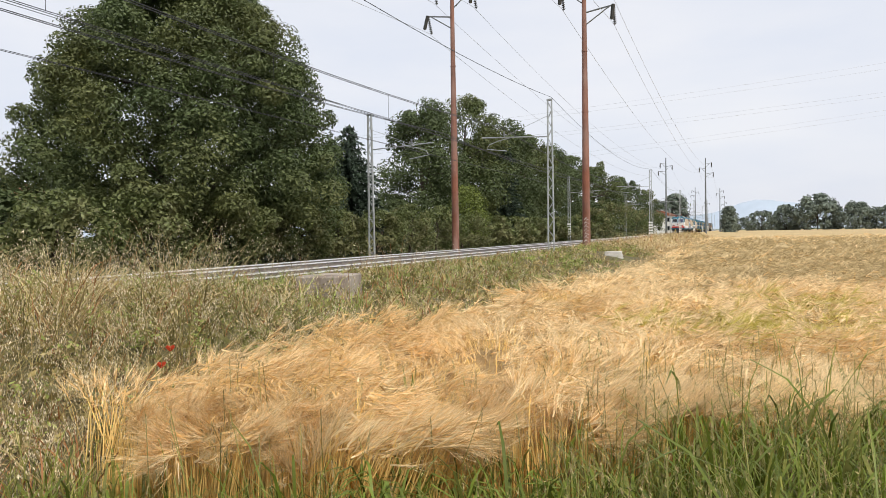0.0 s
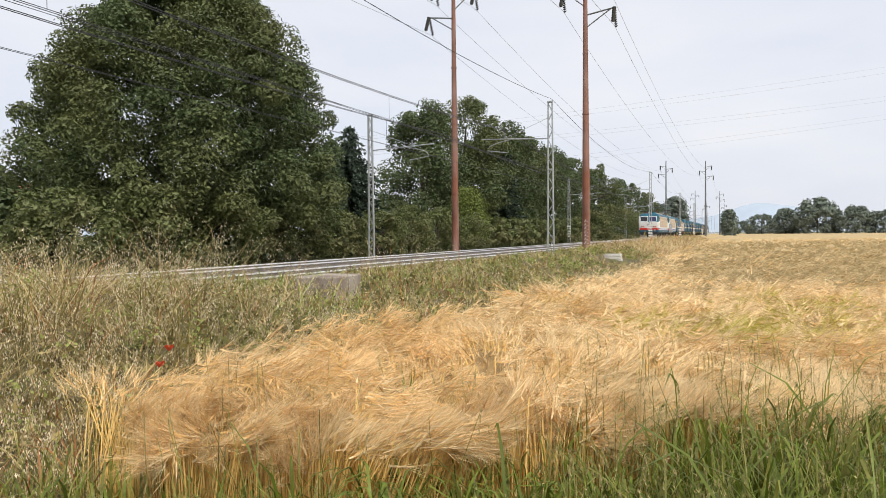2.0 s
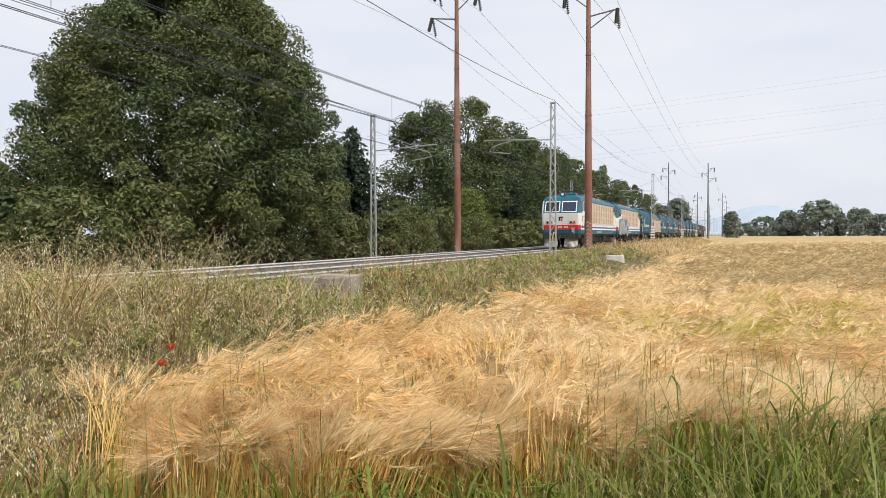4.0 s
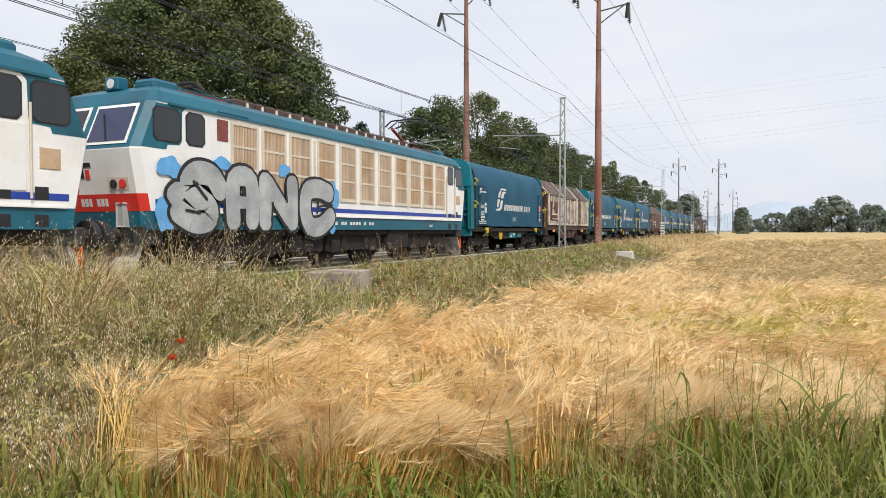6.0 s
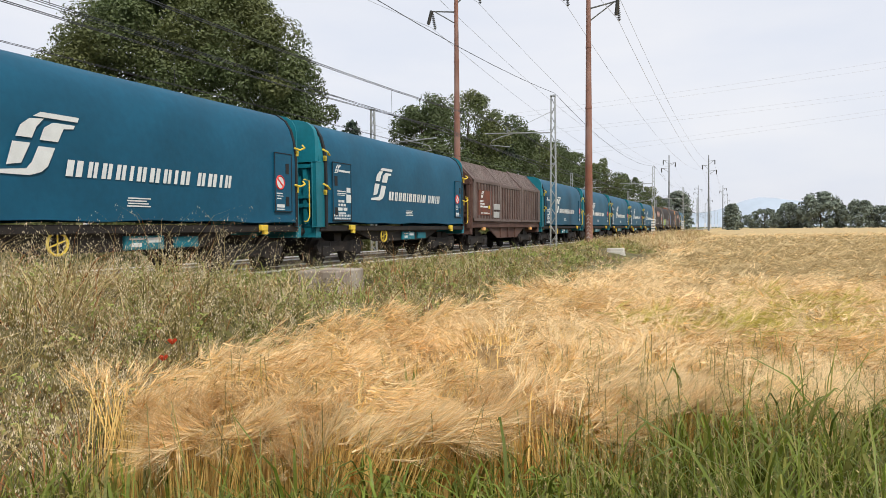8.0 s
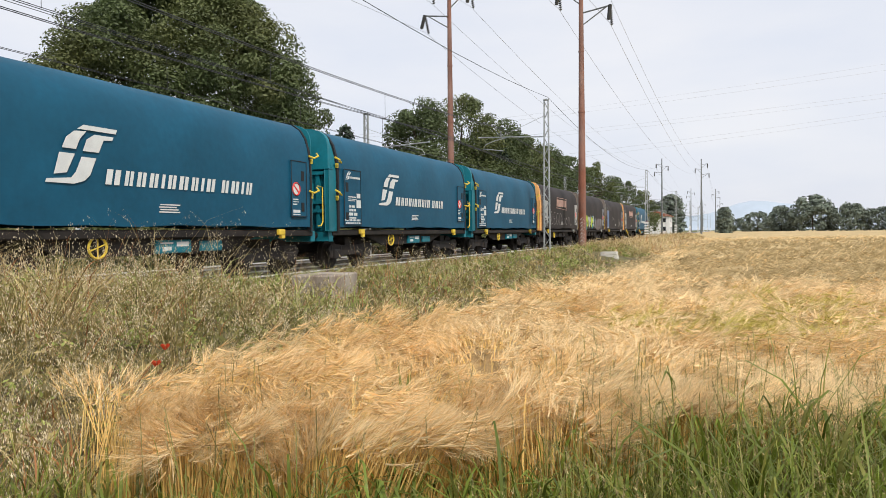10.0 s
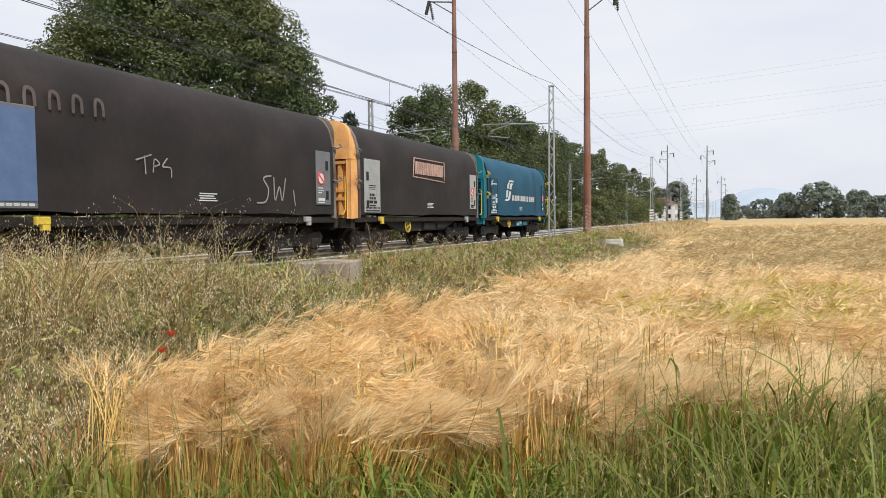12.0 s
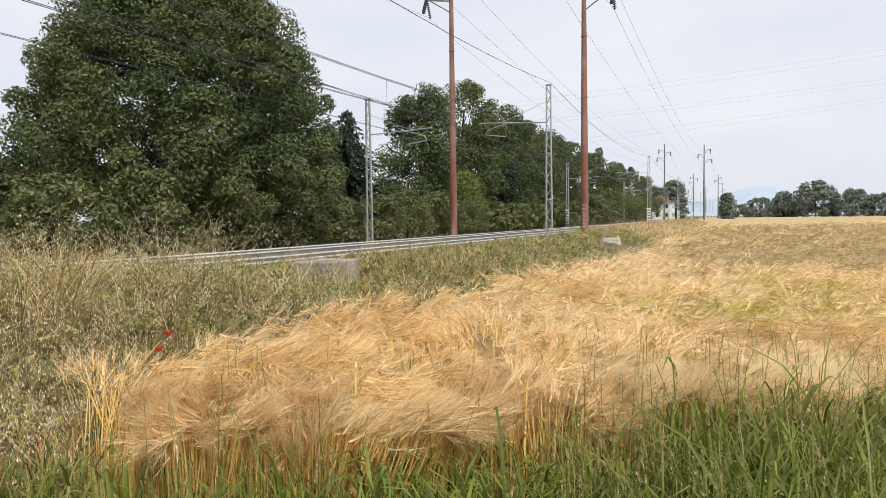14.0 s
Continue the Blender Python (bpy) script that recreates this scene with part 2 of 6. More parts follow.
def build_tracks():
    bed = Build()
    prof = [(-18.6, -0.45), (-17.9, -0.22), (FAR - 1.3, -0.19), (NEAR + 1.35, -0.19), (NEAR + 2.0, -0.24), (NEAR + 2.6, -0.42)]
    bed.prism(prof[::-1], -400, 900)
    tagged(bed.make("ballast_bed", "ballast"), "grey-brown crushed stone ballast under two tracks", "ballast", kind="structure")
    # loose stones along the shoulder that faces the field
    r = np.random.RandomState(3)
    n = 5500
    y = r.uniform(2, 48, n)
    x = r.uniform(NEAR - 1.2, NEAR + 2.4, n)
    z = np.interp(-x, [-(NEAR + 2.6), -(NEAR + 2.0), -(NEAR + 1.35), 18], [-0.42, -0.24, -0.19, -0.19])
    s = r.uniform(0.025, 0.05, n)
    octa = np.array([(1, 0, 0), (0, 1, 0), (-1, 0, 0), (0, -1, 0), (0, 0, 1), (0, 0, -1)], float)
    v = octa[None] * s[:, None, None] * r.uniform(0.6, 1.2, (n, 6, 1)) + np.stack([x, y, z + 0.01], -1)[:, None]
    f = np.array([(0, 1, 4), (1, 2, 4), (2, 3, 4), (3, 0, 4), (1, 0, 5), (2, 1, 5), (3, 2, 5), (0, 3, 5)])
    ob = np_mesh("ballast_stones", v, (f[None] + 6 * np.arange(n)[:, None, None]).reshape(-1, 3), ["ballast"])
    tagged(ob, "loose grey ballast stones beside the rails", "stones", kind="stuff")
    rail = [(-0.075, -0.17), (0.075, -0.17), (0.075, -0.155), (0.012, -0.14), (0.012, -0.045), (0.036, -0.035), (0.036, -0.004), (-0.036, -0.004), (-0.036, -0.035), (-0.012, -0.045), (-0.012, -0.14), (-0.075, -0.155)]
    for c in (NEAR, FAR):
        track = empty("railway_track", pose(c, 0, 0), "railway track, steel rails on concrete sleepers in ballast", "railway track", "two tracks")
        for side in (-0.755, 0.755):
            part("rail", Build().prism([(side + a, b) for a, b in rail], -400, 900), "rail_rust", track)
            part("rail_head", Build().box(side - 0.037, -400, -0.042, side + 0.037, 900, 0.0), "rail_steel", track, "polished steel running surface")
        sl = Build().prism([(-1.2, -0.19), (1.2, -0.19), (1.2, -0.17), (-1.2, -0.17)], -0.13, 0.13)
        first = None
        for k in range(90):
            yy = 2 + 0.6 * k
            if first is None:
                first = part("sleeper", sl, "sleeper", track)
                first.location = (0, yy, 0)
            else:
                o = new("sleeper", first.data)
                o.parent, o.location = track, (0, yy, 0)


build_tracks()


def catenary_mast(x, y, side, height, label, stripes=False):
    """side: +1 reaches its arm towards +x, -1 towards -x."""
    mast = empty("catenary_mast", pose(x, y, 0), label, "railway mast", "catenary masts")
    wide = Build()
    w0, w1 = 0.17, 0.11
    for sx in (-1, 1):
        wide.prism([(sx * w0 - 0.03, -0.5), (sx * w0 + 0.03, -0.5), (sx * w1 + 0.03, height), (sx * w1 - 0.03, height)], -0.07, 0.07)
    part("mast_frame", wide, "galvanised", mast)
    lace = Build()
    n = 17
    for k in range(n):
        za, zb = -0.3 + (height + 0.2) * k / n, -0.3 + (height + 0.2) * (k + 1) / n
        wa, wb = w0 + (w1 - w0) * (za / height), w0 + (w1 - w0) * (zb / height)
        s = 1 if k % 2 else -1
        for yy in (-0.055, 0.055):
            lace.tube((-s * wa, yy, za), (s * wb, yy, zb), 0.016, n=4)
    for z in (height - 0.03, height * 0.55):
        lace.box(-w1 - 0.04, -0.09, z - 0.04, w1 + 0.04, 0.09, z + 0.04)
    part("lacing", lace, "galvanised", mast)
    part("base_block", Build().box(-0.4, -0.4, -0.7, 0.4, 0.4, -0.28, 0.04), "concrete", mast)
    if stripes:
        st = Build()
        for k in range(6):
            st.box(-0.24, -0.11, 0.3 + 0.32 * k, 0.24, -0.085, 0.46 + 0.32 * k)
        part("warning_stripes", st, "white_paint", mast, "white warning bands")
    # cantilever
    arm = Build()
    tip = 4.0
    zb = height - 2.0
    arm.tube((side * 0.1, 0, zb - 0.05), (side * tip, 0, zb + 0.12), 0.035, n=7)
    arm.tube((side * 0.1, 0, height - 0.9), (side * (tip - 1.3), 0, zb + 0.08), 0.012, n=5)
    part("cantilever", arm, "galvanised", mast)
    reg = Build()
    pts = [(side * (tip - 1.7), 0, zb + 0.02), (side * (tip - 1.0), 0, zb - 0.12), (side * (tip - 0.45), 0, zb - 0.3), (side * (tip - 0.3), 0, zb - 0.55), (side * (tip - 1.5), 0, zb - 0.72)]
    reg.line(pts, 0.026, 6)
    part("steady_arm", reg, "galvanised", mast)
    ins = Build()
    for k in range(4):
        ins.tube((side * (tip - 1.35), 0, zb + 0.14 + 0.07 * k), (side * (tip - 1.35), 0, zb + 0.19 + 0.07 * k), 0.07, 0.045, n=8)
    part("insulator", ins, "galv_dark", mast)
    return mast


MAST_Y = [-12, 38, 88, 138, 188, 238, 288, 338, 388]
for k, yy in enumerate(MAST_Y):
    catenary_mast(-9.4, yy, -1, 8.4, "grey galvanised lattice catenary mast beside the near track", k >= 2)
    catenary_mast(-19.4, yy - (2.4 if yy == 38 else 0), 1, 8.0, "grey galvanised catenary mast behind the far track", k == 2)


def insulator_string(b, p, q):
    p, q = Vector(p), Vector(q)
    n = 9
    for k in range(n):
        a, c = p.lerp(q, (k + 0.1) / n), p.lerp(q, (k + 0.75) / n)
        b.tube(a, c, 0.135, 0.05, n=8)
    b.tube(p, q, 0.02, n=5)
    return b


def power_pole(x, y, height, arms, label, steel="rust_pole"):
    """A tapered rusty steel pole; arms: (side, height of the arm, length)."""
    pole = empty("power_pole", pose(x, y, 0), label, "power pole", "power line poles")
    sh = Build()
    z = -0.6
    segs = [(-0.6, 0.27), (4.0, 0.245), (9.0, 0.205), (13.0, 0.17), (height, 0.12)]
    for (za, ra), (zb, rb) in zip(segs, segs[1:]):
        sh.tube((0, 0, za), (0, 0, zb), ra, rb, n=14, caps=False)
        sh.tube((0, 0, zb - 0.06), (0, 0, zb + 0.04), rb + 0.022, rb + 0.022, n=14)
    part("shaft", sh, steel, pole, smooth=True)
    if steel == "rust_pole" and x > -15:
        sc = Build()
        for k in range(7):
            z = 0.35 + 0.24 * k
            sc.line([(0.2, -0.262 + 0.006 * k, z), (0.02, -0.282 + 0.003 * k, z + 0.1), (-0.1, -0.275 + 0.004 * k, z + 0.02), (0.06, -0.284 + 0.003 * k, z + 0.2)], 0.014, 4)
        part("paint_scrawl", sc, "plate_pale", pole, "white paint scrawl near the foot")
    for side, h, ln in arms:
        a = Build()
        a.tube((0, 0, h), (side * ln, 0, h + 0.28), 0.05, n=6)
        a.tube((0, 0, h - 0.85), (side * (ln - 0.25), 0, h + 0.22), 0.04, n=6)
        part("crossarm", a, "galv_dark", pole, "dark steel bracket arm")
        for dy in (-1, 1):
            part("insulator_string", insulator_string(Build(), (side * ln, 0.06 * dy, h + 0.26), (side * ln, 0.65 * dy, h - 0.85)), "insulator", pole, "string of dark glass insulator discs")
    return pole


POLE_ARMS = {"a": [(-1, 16.5, 1.9), (1, 17.9, 1.6), (-1, 18.6, 1.45)], "b": [(1, 15.5, 1.9), (-1, 16.9, 1.5), (1, 18.1, 1.5)]}
POLE_Y = [-95, 46.5, 195, 340, 490]
POLE_XA, POLE_XB = [-19, -18.5, -16.8, -16.5, -16.5], [-10, -9.1, -6.9, -6.0, -6.0]
for k, yy in enumerate(POLE_Y):
    power_pole(POLE_XA[k], yy, 20.2, POLE_ARMS["a"], "tall %s tubular steel power pole behind the tracks" % ("rusty red-brown" if k < 2 else "dark grey"), "rust_pole" if k < 2 else "galv_dark")
    power_pole(POLE_XB[k], yy, 19.6, POLE_ARMS["b"], "tall %s tubular steel power pole beside the track" % ("rusty red-brown" if k < 2 else "dark grey"), "rust_pole" if k < 2 else "galv_dark")


def span(p, q, sag, n=14):
    p, q = Vector(p), Vector(q)
    return [p.lerp(q, k / n) - Vector((0, 0, sag * 4 * (k / n) * (1 - k / n))) for k in range(n + 1)]


def build_wires():
    for x, zc, zm, sag, group in ((NEAR, 5.42, 7.0, 0.78, "overhead line"), (FAR, 5.55, 7.0, 0.5, "overhead line")):
        ob = empty("overhead_line", pose(0, 0, 0), "dark copper contact wire hung from messenger cables over the track", "overhead wire", group)
        drop = Build()
        for dx in (-0.05, 0.05):
            part("contact_wire", Build().tube((x + dx, -62, zc), (x + dx, 388, zc), 0.008, n=5), "wire", ob)
        for dx in (-0.06, 0.06):
            pts = []
            for a, b in zip((-62, *MAST_Y), MAST_Y):
                pts += span((x + dx, a, zm), (x + dx, b, zm), sag)[:-1]
            part("messenger_cable", Build().line(pts, 0.013, 4), "wire", ob)
        for a, b in zip((-62, *MAST_Y), MAST_Y):
            for k in range(1, 7):
                u = k / 7
                drop.tube((x, a + (b - a) * u, zc), (x, a + (b - a) * u, zm - sag * 4 * u * (1 - u)), 0.006, n=4)
        tagged(part("dropper_wire", drop, "wire", ob), kind="stuff")
    for (x, z, r, sag) in ((-9.3, 8.5, 0.011, 1.05), (-19.3, 8.1, 0.011, 0.2)):
        pts = []
        for a, c in zip((-62, *MAST_Y), MAST_Y):
            pts += span((x, a, z), (x, c, z), sag)[:-1]
        b = Build().line(pts, r, 4)
        tagged(b.make("earth_cable", "wire"), "thin dark cable strung along the mast tops", "cable", "cables on the masts")
    for px, arms in ((POLE_XA, POLE_ARMS["a"]), (POLE_XB, POLE_ARMS["b"])):
        for side, h, ln in arms:
            b = Build()
            for (a, xa), (c, xc) in zip(zip(POLE_Y, px), list(zip(POLE_Y, px))[1:]):
                b.line(span((xa + side * ln, a, h - 0.9), (xc + side * ln, c, h - 0.9), 3.2, 24), 0.013, 4)
            tagged(b.make("power_cable", "wire_pale"), "thin aluminium power cable between the poles", "cable", "power cables")
    # another power line crossing the sky over the field
    for za, zb in ((18.0, 35.4), (17.5, 34.1), (15.4, 29.3), (14.9, 28.4), (10.3, 26.3), (9.5, 25.4)):
        b = Build().line(span((-77.8, 108.7, za), (48.9, 162.2, zb), 1.1, 16), 0.018, 4)
        tagged(b.make("high_voltage_cable", "wire_pale"), "thin pale high-voltage cable crossing over the field", "cable", "high-voltage cables")


build_wires()


def concrete_block():
    b = Build().box(-0.48, -0.66, -0.95, 0.48, 0.66, 0.19, 0.03)
    ob = b.make("concrete_block", "old_concrete")
    ob.matrix_basis = pose(-8.3, 13.25, 0, 0, 0, 4)
    tagged(ob, "weathered grey concrete block standing in the weeds", "concrete block")


concrete_block()


# ---- the train ----
SPEED, FRONT0 = 29.608, -67.71 + 29.608 * 8
LOCO_LEN, WAGON_LEN = 17.8, 12.04
mat("tarp_teal", (0.005, 0.071, 0.128), 0.55, var=0.18, scale=0.8, bump=0.55, bump_scale=2.0, second=(0.005, 0.078, 0.142), mix_scale=0.5, spec=0.25)
mat("steel_teal", (0.006, 0.17, 0.225), 0.5, var=0.15, scale=1.2, second=(0.006, 0.13, 0.17), mix_scale=1.0)
mat("tarp_dark", (0.022, 0.0185, 0.018), 0.7, var=0.25, scale=0.9, bump=0.5, bump_scale=2.0, second=(0.033, 0.027, 0.026), mix_scale=0.6, spec=0.3)
mat("end_orange", (0.80, 0.42, 0.15), 0.6, var=0.15, scale=1.5, second=(0.50, 0.22, 0.09), mix_scale=1.2, mix_lo=0.5, mix_hi=0.75)
mat("end_grey", (0.24, 0.22, 0.20), 0.7, var=0.25, scale=2, second=(0.085, 0.05, 0.035), mix_scale=1.0, mix_lo=0.35, mix_hi=0.6)
mat("brown_steel", (0.075, 0.036, 0.028), 0.7, var=0.25, scale=1.5, second=(0.115, 0.065, 0.05), mix_scale=0.9)
mat("brown_roof", (0.125, 0.092, 0.083), 0.75, var=0.25, scale=1.5, second=(0.14, 0.11, 0.10), mix_scale=0.9)
mat("rib_pale", (0.56, 0.50, 0.43), 0.7, var=0.25, scale=3, second=(0.20, 0.10, 0.07), mix_scale=2.2, mix_lo=0.5, mix_hi=0.75)
mat("panel_red", (0.155, 0.048, 0.028), 0.7, var=0.2, scale=2, second=(0.10, 0.04, 0.028), mix_scale=1.5)
mat("under_dark", (0.014, 0.012, 0.011), 0.75, var=0.4, scale=3, second=(0.026, 0.020, 0.016), mix_scale=1.5)
mat("yellow", (0.66, 0.48, 0.05), 0.5, var=0.2, scale=5)
mat("plate_white", (0.62, 0.64, 0.63), 0.5, var=0.1)
mat("plate_slate", (0.15, 0.16, 0.175), 0.55, var=0.15, scale=3)
mat("plate_grey", (0.36, 0.37, 0.36), 0.55, var=0.15, scale=3)
mat("red_paint", (0.62, 0.035, 0.025), 0.45, var=0.1)
mat("seam_black", (0.012, 0.012, 0.014), 0.7, var=0.2)


def wheelsets(parent, ys, r=0.46):
    for y in ys:
        b = Build()
        for sx in (-0.755, 0.755):
            b.tube((sx - 0.065, 0, 0), (sx + 0.065, 0, 0), r, n=24)
            b.tube((sx - 0.09, 0, 0), (sx - 0.065, 0, 0), r + 0.025, n=24) if sx > 0 else b.tube((sx + 0.065, 0, 0), (sx + 0.09, 0, 0), r + 0.025, n=24)
        b.tube((-0.9, 0, 0), (0.9, 0, 0), 0.09, n=10)
        o = part("wheelset", b, "under_dark", parent)
        o.location = (0, y, r)


def buffers(parent, y, s):
    for x in (-0.875, 0.875):
        b = Build().tube((x, y, 1.03), (x, y + s * 0.30, 1.03), 0.10, n=10)
        b.tube((x, y + s * 0.30, 1.03), (x, y + s * 0.36, 1.03), 0.23, n=14)
        part("buffer", b, "under_dark", parent)


def hood_profile(top=4.2, bottom=1.2, half=1.45, inset=0.0):
    right = [(1.0, 0), (1.0, 0.48), (0.99, 0.60), (0.96, 0.72), (0.895, 0.825), (0.785, 0.905), (0.62, 0.96), (0.40, 0.988), (0.2, 0.997)]
    pts = [(half * a - (inset if a > 0.3 else 0), bottom + (top - bottom) * b - (inset if b > 0.3 else 0)) for a, b in right]
    return pts + [(0, top - inset)] + [(-a, b) for a, b in pts[::-1]]


def bars(b, x, rows):
    """Plain bars standing for writing on the side facing +x: y from, y to, z from, z to."""
    for y0, y1, z0, z1 in rows:
        b.box(x, y0, z0, x + 0.004, y1, z1)
    return b


def slanted(b, x, y, z, w, h, lean=0.25, t=0.004):
    """An upright stroke leaning to the right as seen from +x (towards +y)."""
    return b.prism([(y, z), (y + w, z), (y + w + lean * h, z + h), (y + lean * h, z + h)], x, x + t, axis="x")


def rail_logo(b, x, y, z, h):
    """Two curved bands that form the operator's mark."""
    def band(pts):
        b.prism(pts, x, x + 0.004, axis="x")
    s = h
    q = lambda pts: [(y + a * s * 1.32, z + c * s) for a, c in pts]
    band(q([(0.0, 0.0), (0.40, 0.0), (0.55, 0.06), (0.64, 0.16), (0.74, 0.46), (0.52, 0.46), (0.43, 0.2), (0.36, 0.1), (0.02, 0.06)]))
    band(q([(0.12, 0.14), (0.30, 0.18), (0.42, 0.50), (0.20, 0.50)]))
    band(q([(0.24, 0.58), (0.44, 0.58), (0.50, 0.76), (0.60, 0.90), (0.42, 0.88), (0.30, 0.76)]))
    band(q([(0.54, 0.56), (0.78, 0.56), (0.86, 0.78), (1.0, 0.80), (1.02, 0.86), (0.72, 0.86), (0.60, 0.76)]))
    band(q([(0.46, 0.92), (1.06, 0.92), (1.08, 1.0), (0.56, 1.0)]))


def wagon(kind, end_mat):
    teal = kind == "teal"
    label = {"teal": "teal tarpaulin-hooded freight wagon with white markings", "dark": "dark brown tarpaulin-hooded freight wagon with weathered %s end" % ("orange" if end_mat == "end_orange" else "grey")}[kind]
    w = empty("freight_wagon", pose(NEAR, 0, 0), label, "freight wagon", "wagons of the train")
    tarp = "tarp_teal" if teal else "tarp_dark"
    L = 5.32
    prof = hood_profile(bottom=1.27)
    hood = Build()
    ys = np.linspace(-L, L, 26)
    n = len(prof)
    for k, y in enumerate(ys):
        for a, z in prof:
            soft = 0.012 * math.sin(y * 2.1 + z * 1.3) * (1 if abs(a) > 0.8 else 0.3)
            hang = (0.014 * math.sin(y * 2.9 + 0.6) + 0.012 * math.sin(y * 1.1)) * (1 if z < 1.35 else 0)
            hood.v.append((a + (soft if a > 0 else -soft), y, z + hang))
    for k in range(len(ys) - 1):
        for i in range(n - 1):
            hood.f.append((k * n + i, (k + 1) * n + i, (k + 1) * n + i + 1, k * n + i + 1))
    part("tarpaulin_hood", hood, tarp, w, smooth=True)
    for y in (-L - 0.02, L - 0.07):
        seam = Build()
        outer, inner = hood_profile(4.225, 1.16, 1.475), hood_profile(4.10, 1.16, 1.36)
        m = len(outer)
        for yy in (y, y + 0.09):
            seam.v += [(a, yy, z) for a, z in outer] + [(a, yy, z) for a, z in inner]
        o = len(seam.v) - 4 * m
        for i in range(m - 1):
            seam.f += [(o + i, o + i + 1, o + 2 * m + i + 1, o + 2 * m + i), (o + i, o + m + i, o + m + i + 1, o + i + 1), (o + 2 * m + i, o + 2 * m + i + 1, o + 3 * m + i + 1, o + 3 * m + i)]
        part("edge_band", seam, "seam_black" if teal else "end_grey", w, "dark rubber edge band of the hood")
    for s in (-1, 1):
        end_mat_here = end_mat if s < 0 or teal else "end_grey"
        e = Build()
        B = 5.56 if s < 0 else 5.44
        e.prism(hood_profile(4.17, 1.15, 1.42), s * 5.3, s * B)
        e2 = Build()
        e2.prism([(a * 0.97, b) for a, b in hood_profile(4.17, 2.95, 1.42)], s * B, s * (B + 0.16 if s < 0 else B + 0.03))
        part("end_wall", e, end_mat_here, w)
        part("end_cap", e2, end_mat_here, w)
        for x in (-0.98, -0.33, 0.33, 0.98):
            part("end_post", Build().box(x - 0.06, s * B, 1.25, x + 0.06, s * (B + 0.1), 2.9), end_mat_here, w)
        for z in (1.75, 2.0, 2.85):
            part("end_beam", Build().box(-1.3, s * B, z - 0.05, 1.3, s * (B + 0.13), z + 0.05), end_mat_here, w)
        if s < 0:
            for x in (-1.355, 1.355):
                part("corner_post", Build().box(x - 0.075, s * B, 1.15, x + 0.075, s * (B + 0.18), 2.95, 0.02), end_mat_here, w)
        for z in (2.25, 3.2):
            lv = Build()
            y = s * 5.34
            lv.line([(1.46, y - s * 0.12, z), (1.58, y - s * 0.04, z - 0.05), (1.62, y + s * 0.12, z + 0.02), (1.5, y + s * 0.2, z + 0.1)], 0.026, 6)
            lv.box(1.42, y - 0.035, z - 0.2, 1.49, y + 0.035, z - 0.06)
            part("locking_lever", lv, "yellow" if teal else "galv_dark", w, "yellow locking levers" if teal else "")
        hr = Build().line([(1.42, s * 5.7, 2.42), (1.42, s * 5.95, 2.40), (1.42, s * 5.95, 1.42), (1.42, s * 5.85, 1.3), (1.42, s * 5.7, 1.3)], 0.018, 6)
        if s > 0:
            part("handrail", hr, "yellow", w, "yellow tubular handrail")
        part("headstock", Build().box(-1.35, s * 5.45, 0.86, 1.35, s * 5.66, 1.16, 0.02), end_mat if teal else "under_dark", w)
        buffers(w, s * 5.66, s)
        part("coupling", Build().line([(0, s * 5.66, 1.0), (0, s * 5.85, 0.9), (0, s * 6.02, 0.94)], 0.05, 6), "under_dark", w)
        # signal-yellow bracket under the sill
        part("bracket", Build().box(1.40, s * 3.9 - 0.12, 1.06, 1.5, s * 3.9 + 0.14, 1.2, 0.015).box(1.42, s * 3.9 - 0.02, 0.97, 1.5, s * 3.9 + 0.12, 1.06), "yellow" if teal or s < 0 else "plate_grey", w, "small yellow bracket")
    part("sill", Build().box(-1.38, -5.5, 1.02, 1.38, 5.5, 1.19, 0.02), "under_dark", w)
    # fish-belly underframe
    fb = Build().prism([(-3.2, 1.02), (-2.0, 0.68), (1.9, 0.68), (3.2, 1.02)], 1.12, 1.2, axis="x")
    fb.prism([(-3.2, 1.02), (-2.0, 0.68), (1.9, 0.68), (3.2, 1.02)], -1.2, -1.12, axis="x")
    part("underframe_beam", fb, "under_dark", w)
    for s in (-1, 1):
        bog = Build()
        c = s * 3.9
        for sx in (-1.02, 1.02):
            bog.prism([(c - 1.35, 0.62), (c - 1.2, 0.78), (c - 0.5, 0.72), (c + 0.5, 0.72), (c + 1.2, 0.78), (c + 1.35, 0.62), (c + 1.2, 0.4), (c + 0.75, 0.36), (c + 0.3, 0.42), (c - 0.3, 0.42), (c - 0.75, 0.36), (c - 1.2, 0.4)], sx - 0.05, sx + 0.05, axis="x")
            for a in (-0.9, 0.9):
                bog.box(sx - 0.12, c + a - 0.17, 0.3, sx + 0.12, c + a + 0.17, 0.6, 0.03)
                for q in (-0.26, 0.26):
                    bog.tube((sx, c + a + q, 0.36), (sx, c + a + q, 0.7), 0.075, n=8)
        bog.box(-0.95, c - 0.2, 0.45, 0.95, c + 0.2, 0.95)
        part("bogie_frame", bog, "under_dark", w)
        wheelsets(w, (c - 0.9, c + 0.9))
    wheel = Build().ring((1.3, -1.57, 0.86), (1, 0, 0), 0.2, 0.026)
    wheel.tube((1.3, -1.57, 0.68), (1.3, -1.57, 1.04), 0.014, n=5).tube((1.3, -1.74, 0.8), (1.3, -1.40, 0.92), 0.014, n=5)
    part("brake_handwheel", wheel, "yellow" if teal or end_mat == "end_orange" else "under_dark", w, "yellow brake handwheel")
    box = Build().box(1.15, -0.1, 0.7, 1.27, 0.9, 0.98, 0.02).box(1.15, 1.2, 0.72, 1.26, 1.9, 0.95, 0.02)
